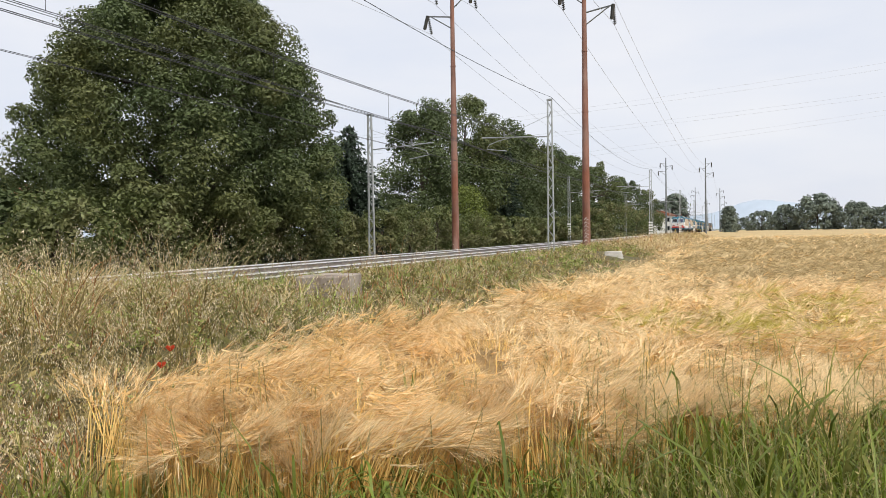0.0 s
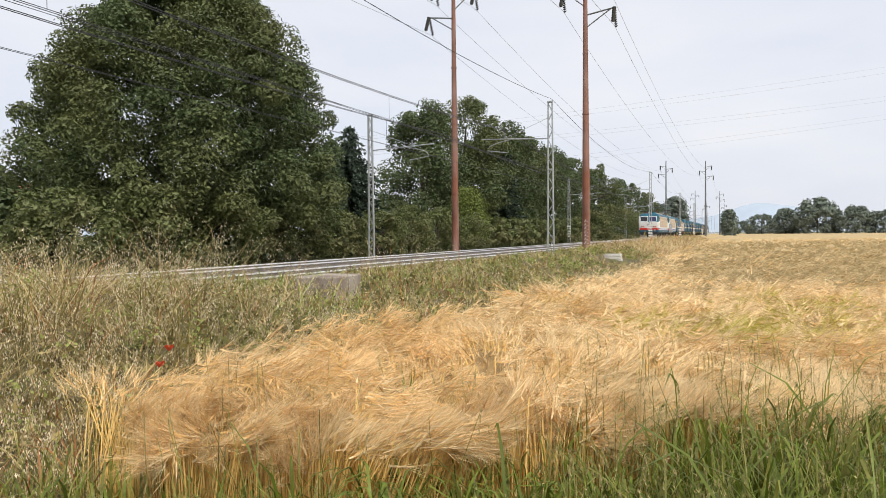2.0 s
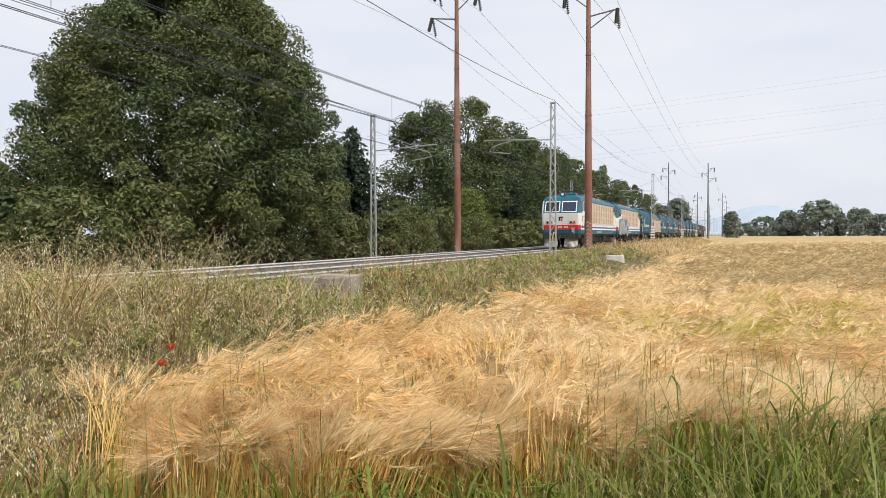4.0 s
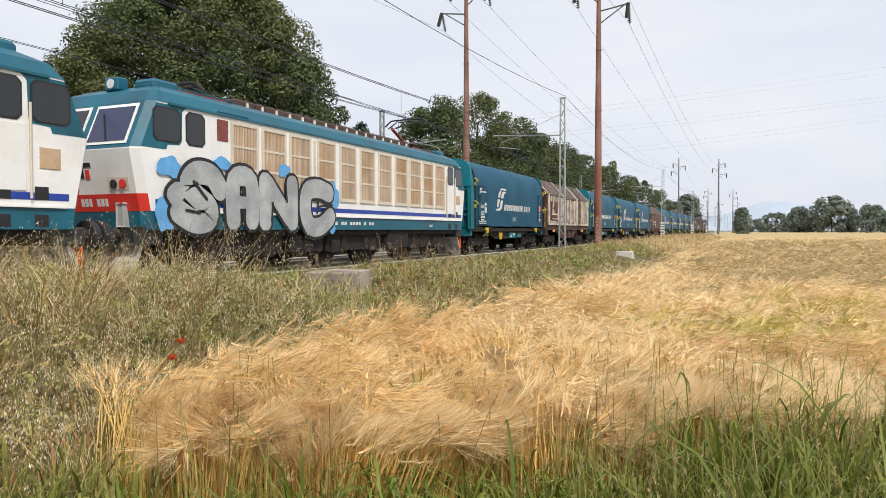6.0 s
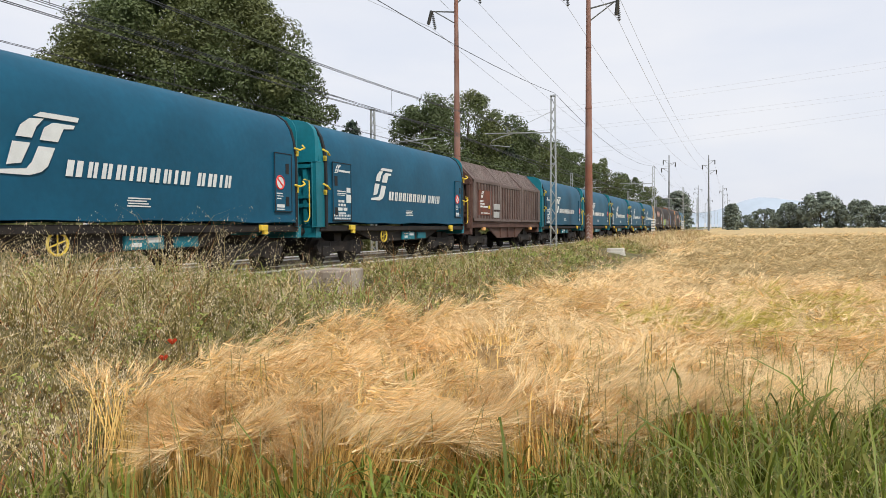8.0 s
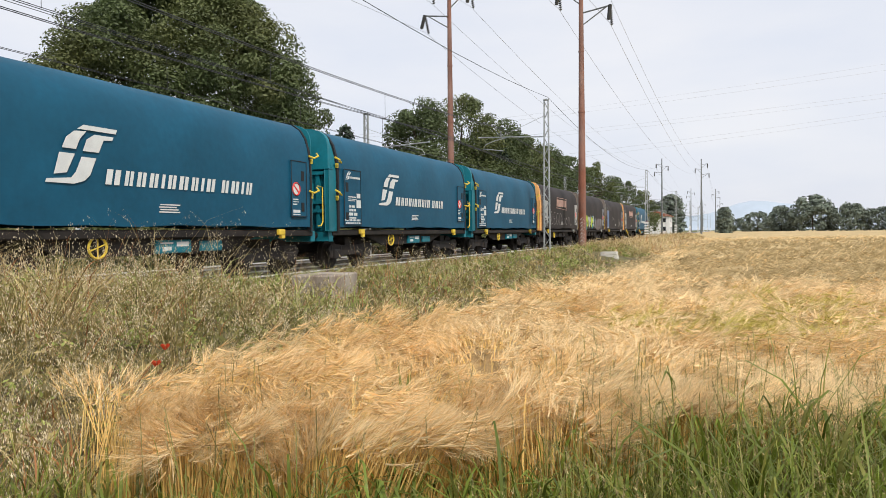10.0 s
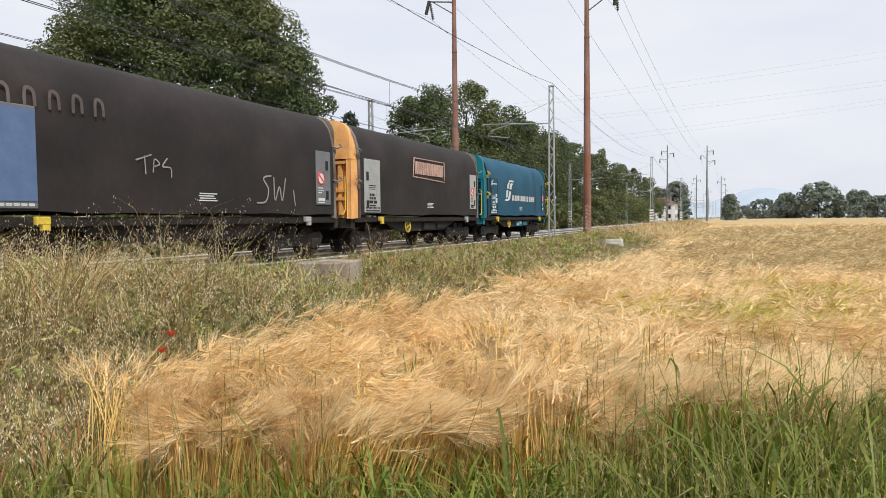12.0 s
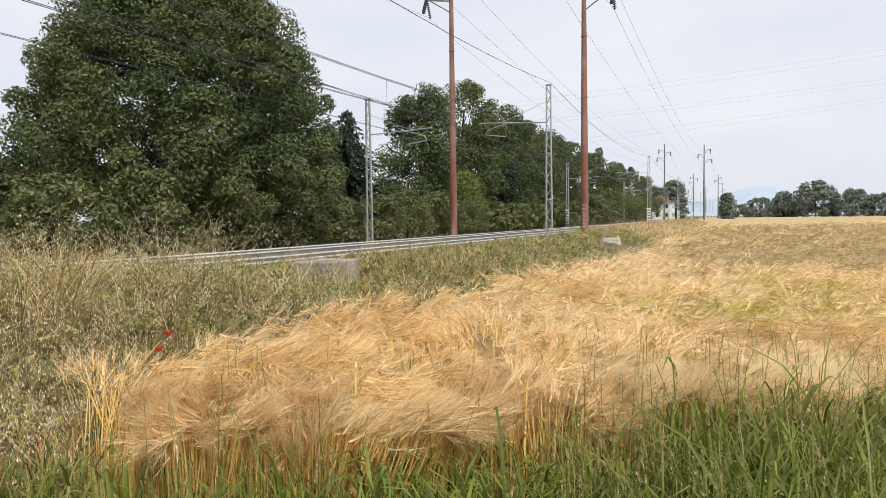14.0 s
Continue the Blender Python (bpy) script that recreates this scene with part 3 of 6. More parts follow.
    part("equipment_box", box, "steel_teal" if teal else "under_dark", w)
    wr = Build()
    bars(wr, 1.271, [(0.0, 0.35, 0.9, 0.93), (0.45, 0.8, 0.84, 0.94), (0.05, 0.3, 0.76, 0.84)])
    if teal:
        part("notice", wr, "plate_white", w, "illegible white markings")
    side_panels(w, kind, end_mat)
    return w


def side_panels(w, kind, end_mat):
    """Hatch panels at both ends of the side, with their notices, and the big mark on the hood."""
    x = 1.462
    teal = kind == "teal"
    pm = "tarp_teal" if teal else "plate_grey" if end_mat == "end_orange" else "plate_slate"
    for y0, y1, z0, z1 in ((-5.0, -3.97, 1.33, 3.01), (4.34, 5.06, 1.53, 3.02)):
        hatch = part("hatch_panel", Build().box(x - 0.02, y0, z0, x + 0.02, y1, z1, 0.012), pm, w, "" if teal else "grey steel hatch panel")
        if teal:
            rim = Build()
            for a, b, c, d in ((y0, y1, z1 - 0.02, z1), (y0, y1, z0, z0 + 0.02), (y0, y0 + 0.02, z0, z1), (y1 - 0.02, y1, z0, z1)):
                rim.box(x + 0.018, a, c, x + 0.03, b, d)
            part("hatch_rim", rim, "seam_black", hatch)
    for y0, y1, z0, z1 in ((-4.9, -4.75, 2.33, 2.61), (-4.9, -4.75, 1.48, 1.71), (4.8, 4.93, 2.5, 2.76), (4.8, 4.93, 1.68, 1.92)):
        part("finger_hole", Build().box(x + 0.018, y0, z0, x + 0.03, y1, z1), "seam_black", w)
    rows = [(-5.05, -4.2, 1.42 - 0.07, 1.42 - 0.065), (-4.95, -4.5, 2.13, 2.16), (-4.95, -4.45, 2.07, 2.09), (-4.95, -4.55, 2.02, 2.04),
            (-4.9, -4.78, 1.82, 1.89), (-4.74, -4.58, 1.82, 1.89), (-4.9, -4.82, 1.71, 1.78), (-4.78, -4.66, 1.71, 1.78), (-4.62, -4.5, 1.71, 1.78),
            (-4.92, -4.68, 1.58, 1.67), (-4.62, -4.42, 1.58, 1.67), (-4.9, -4.5, 1.49, 1.53)]
    wr = bars(Build(), x + 0.021, [(a + 0.2, b + 0.2, c + 0.04, d + 0.04) for a, b, c, d in rows])
    for k in range(11):
        wr.box(x + 0.021, -4.94 + 0.085 * k, 1.45, x + 0.025, -4.89 + 0.085 * k, 1.51)
    for k in range(7):
        wr.box(x + 0.021, -4.92 + 0.13 * k, 1.37, x + 0.025, -4.82 + 0.13 * k, 1.415)
    rows2 = [(4.42, 4.66, 1.98, 2.01), (4.42, 4.68, 1.92, 1.94), (4.42, 4.6, 1.85, 1.88), (4.42, 4.74, 1.64, 1.72), (4.42, 4.74, 1.58, 1.61)]
    bars(wr, x + 0.021, rows2)
    part("notice", wr, "plate_white" if teal or end_mat == "end_grey" else "seam_black", w, "rows of illegible markings")
    part("data_plate", Build().box(x + 0.02, -4.26, 1.86, x + 0.03, -4.0, 2.10).box(x + 0.02, -4.24, 2.16, x + 0.025, -4.02, 2.30), "plate_white" if teal else "plate_grey", w)
    # round prohibition sign
    ring = Build().ring((x + 0.022, 4.57, 2.27), (1, 0, 0), 0.165, 0.022, 18, 4)
    disc = Build().tube((x + 0.018, 4.57, 2.27), (x + 0.024, 4.57, 2.27), 0.16, n=18)
    part("sign_disc", disc, "plate_white", w)
    ring.prism([(4.44, 2.35), (4.47, 2.38), (4.70, 2.19), (4.67, 2.16)], x + 0.022, x + 0.03, axis="x")
    part("sign_ring", ring, "red_paint", w, "red prohibition ring")
    if teal:
        lg = Build()
        rail_logo(lg, 1.468, -2.74, 2.0, 1.06)
        part("mark", lg, "plate_white", w, "white mark painted as plain shapes")
        small = Build()
        rail_logo(small, x + 0.021, -4.9, 2.70, 0.24)
        for k in range(11):
            slanted(small, x + 0.021, -4.66 + 0.058 * k, 2.74, 0.042, 0.06, 0.2)
        part("mark", small, "plate_white", w, "small white mark of plain shapes")
        # each letter of the two words is a pair of plain strokes
        y = -1.52
        for wd in (0.36, 0.22, 0.24, 0.24, 0.10, 0.24, 0.28, 0.22, 0.10, 0.28, -1, 0.25, 0.29, 0.10, 0.22):
            if wd < 0:
                y += 0.13
                continue
            strokes = ((0, 0.38), (0.54, 0.34)) if wd > 0.12 else ((0, 0.8),)
            for a, b in strokes:
                part("letter_bar", slanted(Build(), 1.468, y + wd * a, 2.03, wd * b, 0.285, 0.2), "plate_white", w)
            y += wd + 0.075
    sm = bars(Build(), 1.467, [(-0.22 + 0.03 * (k % 2), 0.36 - 0.05 * (k % 3), 1.54 + 0.05 * k, 1.565 + 0.05 * k) for k in range(4)])
    part("notice", sm, "plate_white", w, "small illegible white print")




mat("loco_white", (0.80, 0.80, 0.79), 0.45, var=0.06, scale=1.2, second=(0.70, 0.68, 0.64), mix_scale=1.1, mix_lo=0.5, mix_hi=0.8)
mat("loco_teal", (0.009, 0.115, 0.175), 0.45, var=0.15, scale=1.0, second=(0.012, 0.085, 0.125), mix_scale=0.8)
mat("loco_blue", (0.02, 0.055, 0.34), 0.45, var=0.1)
mat("grille_tan", (0.52, 0.40, 0.29), 0.6, var=0.15, scale=1.2, second=(0.44, 0.29, 0.17), mix_scale=0.9, island=0.12)
mat("grille_back", (0.24, 0.17, 0.12), 0.8, var=0.2)
mat("frame_cream", (0.62, 0.55, 0.45), 0.55, var=0.12, scale=2)
mat("glass_dark", (0.018, 0.02, 0.023), 0.12, var=0.0, spec=0.6)
mat("glass_blue", (0.03, 0.035, 0.09), 0.12, var=0.0, spec=0.6)
mat("shutter_red", (0.20, 0.06, 0.05), 0.7, var=0.2)
mat("roof_gear", (0.085, 0.055, 0.045), 0.8, var=0.3, scale=3)
mat("panto_red", (0.26, 0.05, 0.03), 0.6, var=0.2)
mat("dirty_white", (0.55, 0.53, 0.49), 0.7, var=0.35, scale=5, second=(0.22, 0.2, 0.18), mix_scale=3)
mat("spray_grey", (0.30, 0.32, 0.33), 0.6, var=0.2, scale=2, second=(0.42, 0.44, 0.45), mix_scale=1.2)
mat("spray_black", (0.02, 0.02, 0.022), 0.6, var=0.2)
mat("spray_blue", (0.12, 0.36, 0.68), 0.6, var=0.15)
mat("spray_green", (0.42, 0.55, 0.03), 0.6, var=0.15)
mat("spray_teal", (0.03, 0.27, 0.27), 0.6, var=0.2)
mat("spray_dim", (0.12, 0.095, 0.09), 0.7, var=0.3, scale=1.5)
mat("chalk", (0.30, 0.28, 0.27), 0.8, var=0.3, scale=3)
mat("mark_pink", (0.46, 0.30, 0.25), 0.7, var=0.3, scale=3)
mat("plate_blue", (0.10, 0.16, 0.30), 0.5, var=0.15)
mat("signal_orange", (0.75, 0.10, 0.01), 0.5, var=0.1)

FRONT_Y = ([1.10, 1.46, 2.66, 3.63, 3.88, 4.05], [8.16, 8.20, 8.44, 8.02, 7.85, 7.45])


def nose(z):
    return float(np.interp(z, *FRONT_Y))


def loft(levels):
    """A closed body from (z, half width, half width at the nose); the noses follow nose(z)."""
    b = Build()
    for z, hw, fw in levels:
        f = nose(z)
        b.v += [(-fw, -f, z), (fw, -f, z), (hw, -f + 0.13, z), (hw, f - 0.13, z), (fw, f, z), (-fw, f, z), (-hw, f - 0.13, z), (-hw, -f + 0.13, z)]
    n = len(levels)
    for k in range(n - 1):
        for i in range(8):
            b.f.append((k * 8 + i, k * 8 + (i + 1) % 8, k * 8 + 8 + (i + 1) % 8, k * 8 + 8 + i))
    b.f += [list(range(7, -1, -1)), list(range(8 * n - 8, 8 * n))]
    return b


def nose_slab(b, s, x0, x1, z0, z1, out, thick=0.03):
    """A slab lying on the sloping nose at the end s."""
    p = lambda z, o: (s * (nose(z) + o), z)
    zm = [z0, z1] if not (z0 < 2.66 < z1) else [z0, 2.66, z1]
    return b.prism([p(z, out) for z in zm] + [p(z, out - thick) for z in zm[::-1]], x0, x1, axis="x")


def blob(b, x, cy, cz, ry, rz, seed, t=0.004, n=18, rough=0.16):
    """A rounded irregular patch of paint on the side."""
    r = random.Random(seed)
    ph = [r.uniform(0, 6.28) for _ in range(3)]
    pts = []
    for k in range(n):
        a = 2 * math.pi * k / n
        q = 1 + rough * math.sin(2 * a + ph[0]) + rough * 0.8 * math.sin(3 * a + ph[1]) + rough * 0.5 * math.sin(5 * a + ph[2])
        pts.append((cy + ry * q * math.cos(a), cz + rz * q * math.sin(a)))
    return b.prism(pts, x, x + t, axis="x")


def fat_stroke(b, x, pts, hw, t=0.004, n=5):
    """A broad painted stroke with round ends along a bent line (y, z) on the side."""
    p = [np.array(q, float) for q in pts]
    line = []
    for k in range(len(p) - 1):
        a, c, d, e = p[max(k - 1, 0)], p[k], p[k + 1], p[min(k + 2, len(p) - 1)]
        for q in range(n):
            u = q / n
            line.append(0.5 * (2 * c + (d - a) * u + (2 * a - 5 * c + 4 * d - e) * u * u + (3 * c - a - 3 * d + e) * u ** 3))
    line.append(p[-1])
    d0, d1 = unit(line[0] - line[1]), unit(line[-1] - line[-2])
    caps = (0.94, 0.75, 0.42)
    path = [(line[0] + d0 * hw * c, -d0, hw * math.sqrt(1 - c * c)) for c in caps] + [(q, unit(line[min(k + 1, len(line) - 1)] - line[max(k - 1, 0)]), hw) for k, q in enumerate(line)] + [(line[-1] + d1 * hw * c, d1, hw * math.sqrt(1 - c * c)) for c in caps[::-1]]
    rings = []
    for q, d, r in path:
        m = np.array((-d[1], d[0])) * r
        rings.append([(x, *(q - m)), (x + t, *(q - m)), (x + t, *(q + m)), (x, *(q + m))])
    o = [v for ring in rings for v in ring]
    f = [(4 * k + i, 4 * k + i + 1, 4 * k + i + 5, 4 * k + i + 4) for k in range(len(rings) - 1) for i in range(3)]
    return b.add(o, f)


def pantograph(root, y, raised, s):
    p = Build()
    base = 4.10
    p.box(-0.7, y - 0.9, base, 0.7, y - 0.84, base + 0.08).box(-0.7, y + 0.84, base, 0.7, y + 0.9, base + 0.08)
    p.box(-0.72, y - 0.9, base, -0.66, y + 0.9, base + 0.08).box(0.66, y - 0.9, base, 0.72, y + 0.9, base + 0.08)
    top = 5.36 if raised else 4.42
    knee = (y + s * (1.15 if raised else 1.5), 4.85 if raised else 4.3)
    p.tube((0, y - s * 0.5, base + 0.08), (0, knee[0], knee[1]), 0.06, n=7)
    part("pantograph_base", p, "panto_red", root, "red-brown pantograph frame")
    q = Build()
    for x in (-0.45, 0.45):
        q.tube((x * 0.3, knee[0], knee[1]), (x, y - s * 0.1, top - 0.08), 0.028, n=6)
    q.line([(-0.95, y - s * 0.1, top - 0.22), (-0.7, y - s * 0.1, top - 0.02), (-0.5, y - s * 0.1, top), (0.5, y - s * 0.1, top), (0.7, y - s * 0.1, top - 0.02), (0.95, y - s * 0.1, top - 0.22)], 0.028, 6)
    q.line([(-0.5, y - s * 0.1 + 0.25, top - 0.03), (0.5, y - s * 0.1 + 0.25, top - 0.03)], 0.024, 6)
    for x in (-0.5, 0.5):
        q.tube((x, y - s * 0.1, top), (x, y - s * 0.1 + 0.25, top - 0.03), 0.015, n=5)
    part("pantograph_head", q, "black_paint", root)


def locomotive(label, painted):
    root = empty("locomotive", pose(NEAR, 0, 0), label, "locomotive", "pair of locomotives")
    part("skirt", loft([(1.10, 1.45, 1.3), (1.46, 1.45, 1.3)]), "loco_teal", root, "dark teal lower body band")
    part("body", loft([(1.46, 1.46, 1.31), (2.66, 1.46, 1.31), (3.63, 1.46, 1.31)]), "loco_white", root, "off-white body shell")
    part("roof", loft([(3.63, 1.47, 1.32), (3.88, 1.32, 1.2), (4.05, 1.0, 0.9)]), "loco_teal", root, "teal roof")
    part("gutter", Build().box(1.45, -7.6, 3.60, 1.50, 7.6, 3.65).box(-1.50, -7.6, 3.60, -1.45, 7.6, 3.65), "loco_teal", root)
    x = 1.46
    part("stripe", Build().box(x, -7.95, 1.58, x + 0.005, 7.95, 1.70), "loco_blue", root, "blue line along the side")
    part("lower_ledge", Build().box(x, -7.9, 1.455, x + 0.03, 7.9, 1.49), "loco_white", root)
    for s in (-1, 1):
        # teal field round the cab windows
        b = Build()
        b.prism([(s * 8.3, 2.70), (s * 7.66, 2.70), (s * 7.62, 2.80), (s * 7.30, 2.82), (s * 7.24, 2.9), (s * 7.22, 3.5), (s * 7.12, 3.6), (s * 7.9, 3.6)], x - 0.02, x + 0.005, axis="x")
        nose_slab(b, s, -1.315, 1.315, 2.68, 3.63, 0.006)
        # corner face between nose and side
        b.add([(1.315, s * (nose(2.69) + 0.006), 2.69), (1.466, s * (nose(2.69) - 0.125), 2.69), (1.466, s * (nose(3.63) - 0.125), 3.63), (1.315, s * (nose(3.63) + 0.006), 3.63)], [(0, 1, 2, 3)])
        part("cab_band", b, "loco_teal", root)
        # windscreens with pale rims
        for x0, x1 in ((-1.2, -0.08), (0.08, 1.2)):
            part("windscreen_rim", nose_slab(Build(), s, x0, x1, 2.76, 3.58, 0.022), "loco_white", root)
            part("windscreen", nose_slab(Build(), s, x0 + 0.06, x1 - 0.06, 2.82, 3.52, 0.032), "glass_blue" if x0 > 0 else "glass_dark", root)
            wip = Build().tube(((x0 + x1) / 2, s * (nose(2.85) + 0.05), 2.85), ((x0 + x1) / 2 - 0.3, s * (nose(3.4) + 0.05), 3.4), 0.012, n=4)
            part("wiper", wip, "black_paint", root)
        # side windows and door
        for y0, y1, gm in ((7.30, 7.97, "glass_dark"), (6.60, 7.10, "glass_dark")):
            ya, yb, c = min(s * y0, s * y1), max(s * y0, s * y1), 0.09
            oct8 = lambda g: [(ya + c - g, 2.87 - g), (yb - c + g, 2.87 - g), (yb + g, 2.87 + c - g), (yb + g, 3.51 - c + g), (yb - c + g, 3.51 + g), (ya + c - g, 3.51 + g), (ya - g, 3.51 - c + g), (ya - g, 2.87 + c - g)]
            win = part("side_window", Build().prism(oct8(0.0), x + 0.002, x + 0.016, axis="x"), gm, root)
            part("window_seal", Build().prism(oct8(0.03), x + 0.001, x + 0.010, axis="x"), "spray_black", win)
        part("quarter_panel", Build().box(x, min(s * 5.85, s * 6.2), 2.82 if s < 0 and not painted else 3.05, x + 0.01, max(s * 5.85, s * 6.2), 3.52), "glass_blue" if s < 0 and not painted else "shutter_red" if s < 0 else "loco_white", root)
        if s > 0:
            part("cab_door", Build().box(x, 6.52, 1.72, x + 0.02, 7.18, 2.80, 0.01), "loco_white", root)
            for y in (6.40, 7.24):
                part("grab_rail", Build().tube((x + 0.05, y, 1.6), (x + 0.05, y, 3.15), 0.022, n=6), "frame_cream", root)
            part("cab_vent", Build().box(x, 7.42, 2.1, x + 0.015, 7.8, 2.45, 0.005), "grille_tan", root, "small tan cab vent")
        for y in (6.8, 7.45):
            part("step_recess", Build().box(x, s * y - 0.12, 1.58, x + 0.009, s * y + 0.12, 1.80), "spray_black", root)
            part("step_recess", Build().box(1.45, s * y - 0.12, 1.14, 1.457, s * y + 0.12, 1.34), "spray_black", root)
        # red front band, lamps, bars in place of the number
        rb = nose_slab(Build(), s, -1.31, 1.31, 1.46, 1.80, 0.008)
        rb.add([(1.318, s * (nose(1.46) + 0.008), 1.46), (1.466, s * (nose(1.46) - 0.125), 1.46), (1.466, s * (nose(1.80) - 0.125), 1.80), (1.318, s * (nose(1.80) + 0.008), 1.80)], [(0, 1, 2, 3)])
        part("front_band", rb, "red_paint", root, "red band across the nose")
        nb = Build()
        for k, wd in enumerate((0.08, 0.08, 0.08, 0, 0.08, 0.08, 0.08)):
            if wd:
                nose_slab(nb, s, -0.22 + 0.11 * k, -0.22 + 0.11 * k + wd, 1.56, 1.71, 0.014)
        part("number_bars", nb, "plate_white", root)
        for cx in (-0.88, 0.88):
            part("lamp_recess", nose_slab(Build(), s, cx - 0.28, cx + 0.28, 1.87, 2.12, 0.01), "frame_cream", root)
            for dx, m in ((-0.12, "glass_dark"), (0.12, "red_paint")):
                y = s * (nose(1.99) + 0.01)
                part("marker_lamp", Build().tube((cx + dx, y, 1.99), (cx + dx, y + s * 0.02, 1.99), 0.09, n=14), m, root)
        y = s * nose(2.3)
        for q, m in (((-0.14, 2.12, -0.02, 2.4), "spray_black"), ((-0.02, 2.33, 0.2, 2.42), "spray_black"), ((0.03, 2.1, 0.14, 2.28), "red_paint")):
            part("badge", nose_slab(Build(), s, q[0], q[2], q[1], q[3], 0.012), m, root)
        bd = Build()
        rail_logo(bd, x + 0.003, -7.75, 2.06, 0.42)
        if s < 0 and not painted:
            part("badge", bd, "spray_black", root, "dark mark of plain shapes")
            part("badge", slanted(Build(), x + 0.008, -7.55, 2.06, 0.13, 0.2, 0.35), "red_paint", root)
        # roof front lamp and horns
        part("roof_lamp", Build().box(-0.2, s * 7.55 - 0.14, 3.98, 0.2, s * 7.55 + 0.14, 4.26, 0.03), "loco_teal", root)
        part("roof_lamp_glass", Build().tube((0, s * 7.69, 4.12), (0, s * 7.71, 4.12), 0.1, n=14), "plate_white", root)
        part("roof_cowl", Build().box(0.35, s * 7.1 - 0.35, 4.0, 0.95, s * 7.1 + 0.35, 4.22, 0.06), "loco_teal", root)
        # buffer beam, buffers, plough
        part("buffer_beam", Build().box(-1.35, s * 7.7, 0.82, 1.35, s * 8.36, 1.14, 0.03), "black_paint", root)
        for cx in (-0.875, 0.875):
            bf = Build().tube((cx, s * 8.3, 1.0), (cx, s * 8.72, 1.0), 0.13, n=12).tube((cx, s * 8.72, 1.0), (cx, s * 8.86, 1.0), 0.27, n=16)
            part("buffer", bf, "black_paint", root)
        part("coupling_hook", Build().line([(0, s * 8.3, 1.02), (0, s * 8.6, 1.0), (0, s * 8.7, 0.7), (0.05, s * 8.6, 0.45)], 0.05, 6), "black_paint", root)
        part("brake_hose", Build().line([(-0.5, s * 8.3, 1.25), (-0.5, s * 8.55, 1.15), (-0.58, s * 8.6, 0.75), (-0.45, s * 8.5, 0.5)], 0.045, 7), "yellow", root, "yellow hose")
        part("cable_box", Build().box(0.82, s * 8.1, 1.15, 1.0, s * 8.3, 1.6, 0.03), "plate_grey", root)
        pl = Build().prism([(s * 8.45, 0.18), (s * 8.1, 0.85), (s * 8.02, 0.85), (s * 8.35, 0.18)], -1.25, -0.25, axis="x")
        pl.prism([(s * 8.45, 0.18), (s * 8.1, 0.85), (s * 8.02, 0.85), (s * 8.35, 0.18)], 0.25, 1.25, axis="x")
        part("snow_plough", pl, "dirty_white", root, "dirty white snow plough plates")
        if s > 0:
            part("tail_panel", Build().box(0.95, 8.3, 0.35, 1.3, 8.34, 0.8), "signal_orange", root, "orange tail panel")
    # ventilation grilles: groups of three, five and three
    spans = [(-5.77 + 1.085 * k, -5.77 + 1.085 * k + 0.95) for k in range(3)] + [(-2.35 + 1.125 * k, -2.35 + 1.125 * k + 0.9) for k in range(5)] + [(3.24 + 1.06 * k, 3.24 + 1.06 * k + 0.9) for k in range(3)]
    for y0, y1 in spans:
        fr = Build()
        for a, b_, c, d in ((y0, y0 + 0.07, 1.90, 3.53), (y1 - 0.07, y1, 1.90, 3.53), (y0 + 0.07, y1 - 0.07, 1.90, 1.99), (y0 + 0.07, y1 - 0.07, 3.46, 3.53)):
            fr.box(x - 0.01, a, c, x + 0.035, b_, d)
        for z in (2.48, 2.98):
            fr.box(x, y0 + 0.07, z - 0.025, x + 0.03, y1 - 0.07, z + 0.025)
        g = part("grille", fr, "frame_cream", root, "cream-framed tan ventilation grille")
        part("grille_backing", Build().box(x, y0 + 0.05, 1.97, x + 0.006, y1 - 0.05, 3.48), "grille_back", g)
        sl = Build()
        m = int((y1 - y0 - 0.14) / 0.052)
        for k in range(m):
            yy = y0 + 0.07 + (k + 0.5) * (y1 - y0 - 0.14) / m
            sl.box(x + 0.004, yy - 0.016, 1.99, x + 0.022, yy + 0.016, 3.46)
        part("slat_panel", sl, "grille_tan", g)
    # ducts between the groups, plates on the skirt
    for y in (-2.46, 3.14):
        part("seam_post", Build().box(x, y - 0.05, 1.8, x + 0.012, y + 0.05, 3.48), "frame_cream", root)
    bars_ = [(-1.6 + 0.16 * k, -1.6 + 0.16 * k + 0.12, 1.24, 1.33) for k in range(15) if k not in (2, 5, 10, 12)]
    part("notice", bars(Build(), 1.455, bars_ + [(-5.0, -4.6, 1.2, 1.23), (-5.0, -4.55, 1.28, 1.31), (4.9, 5.2, 1.26, 1.29), (4.9, 5.15, 1.21, 1.24)]), "plate_white", root, "white bars of illegible print")
    # roof gear
    rg = Build()
    for k in range(22):
        y = -4.6 + k * 0.42
        rg.box(-0.6, y, 4.0, 0.6, y + 0.36, 4.32, 0.04)
    rg.box(-0.7, -4.7, 4.02, 0.7, 4.8, 4.10)
    part("resistor_bank", rg, "roof_gear", root, "dusty brown resistor bank")
    ri = Build()
    for k in range(16):
        y = -4.4 + k * 0.58
        ri.tube((0.82, y, 4.03), (0.82, y, 4.20), 0.045, 0.03, n=6)
    part("insulator_row", ri, "frame_cream", root)
    rail_ = Build().line([(1.0, -6.9, 3.95), (1.0, -6.8, 4.1), (1.0, -5.2, 4.1), (1.0, -5.1, 3.95)], 0.02, 5).line([(1.0, 5.1, 3.95), (1.0, 5.2, 4.1), (1.0, 6.8, 4.1), (1.0, 6.9, 3.95)], 0.02, 5)
    part("roof_rail", rail_, "loco_teal", root)
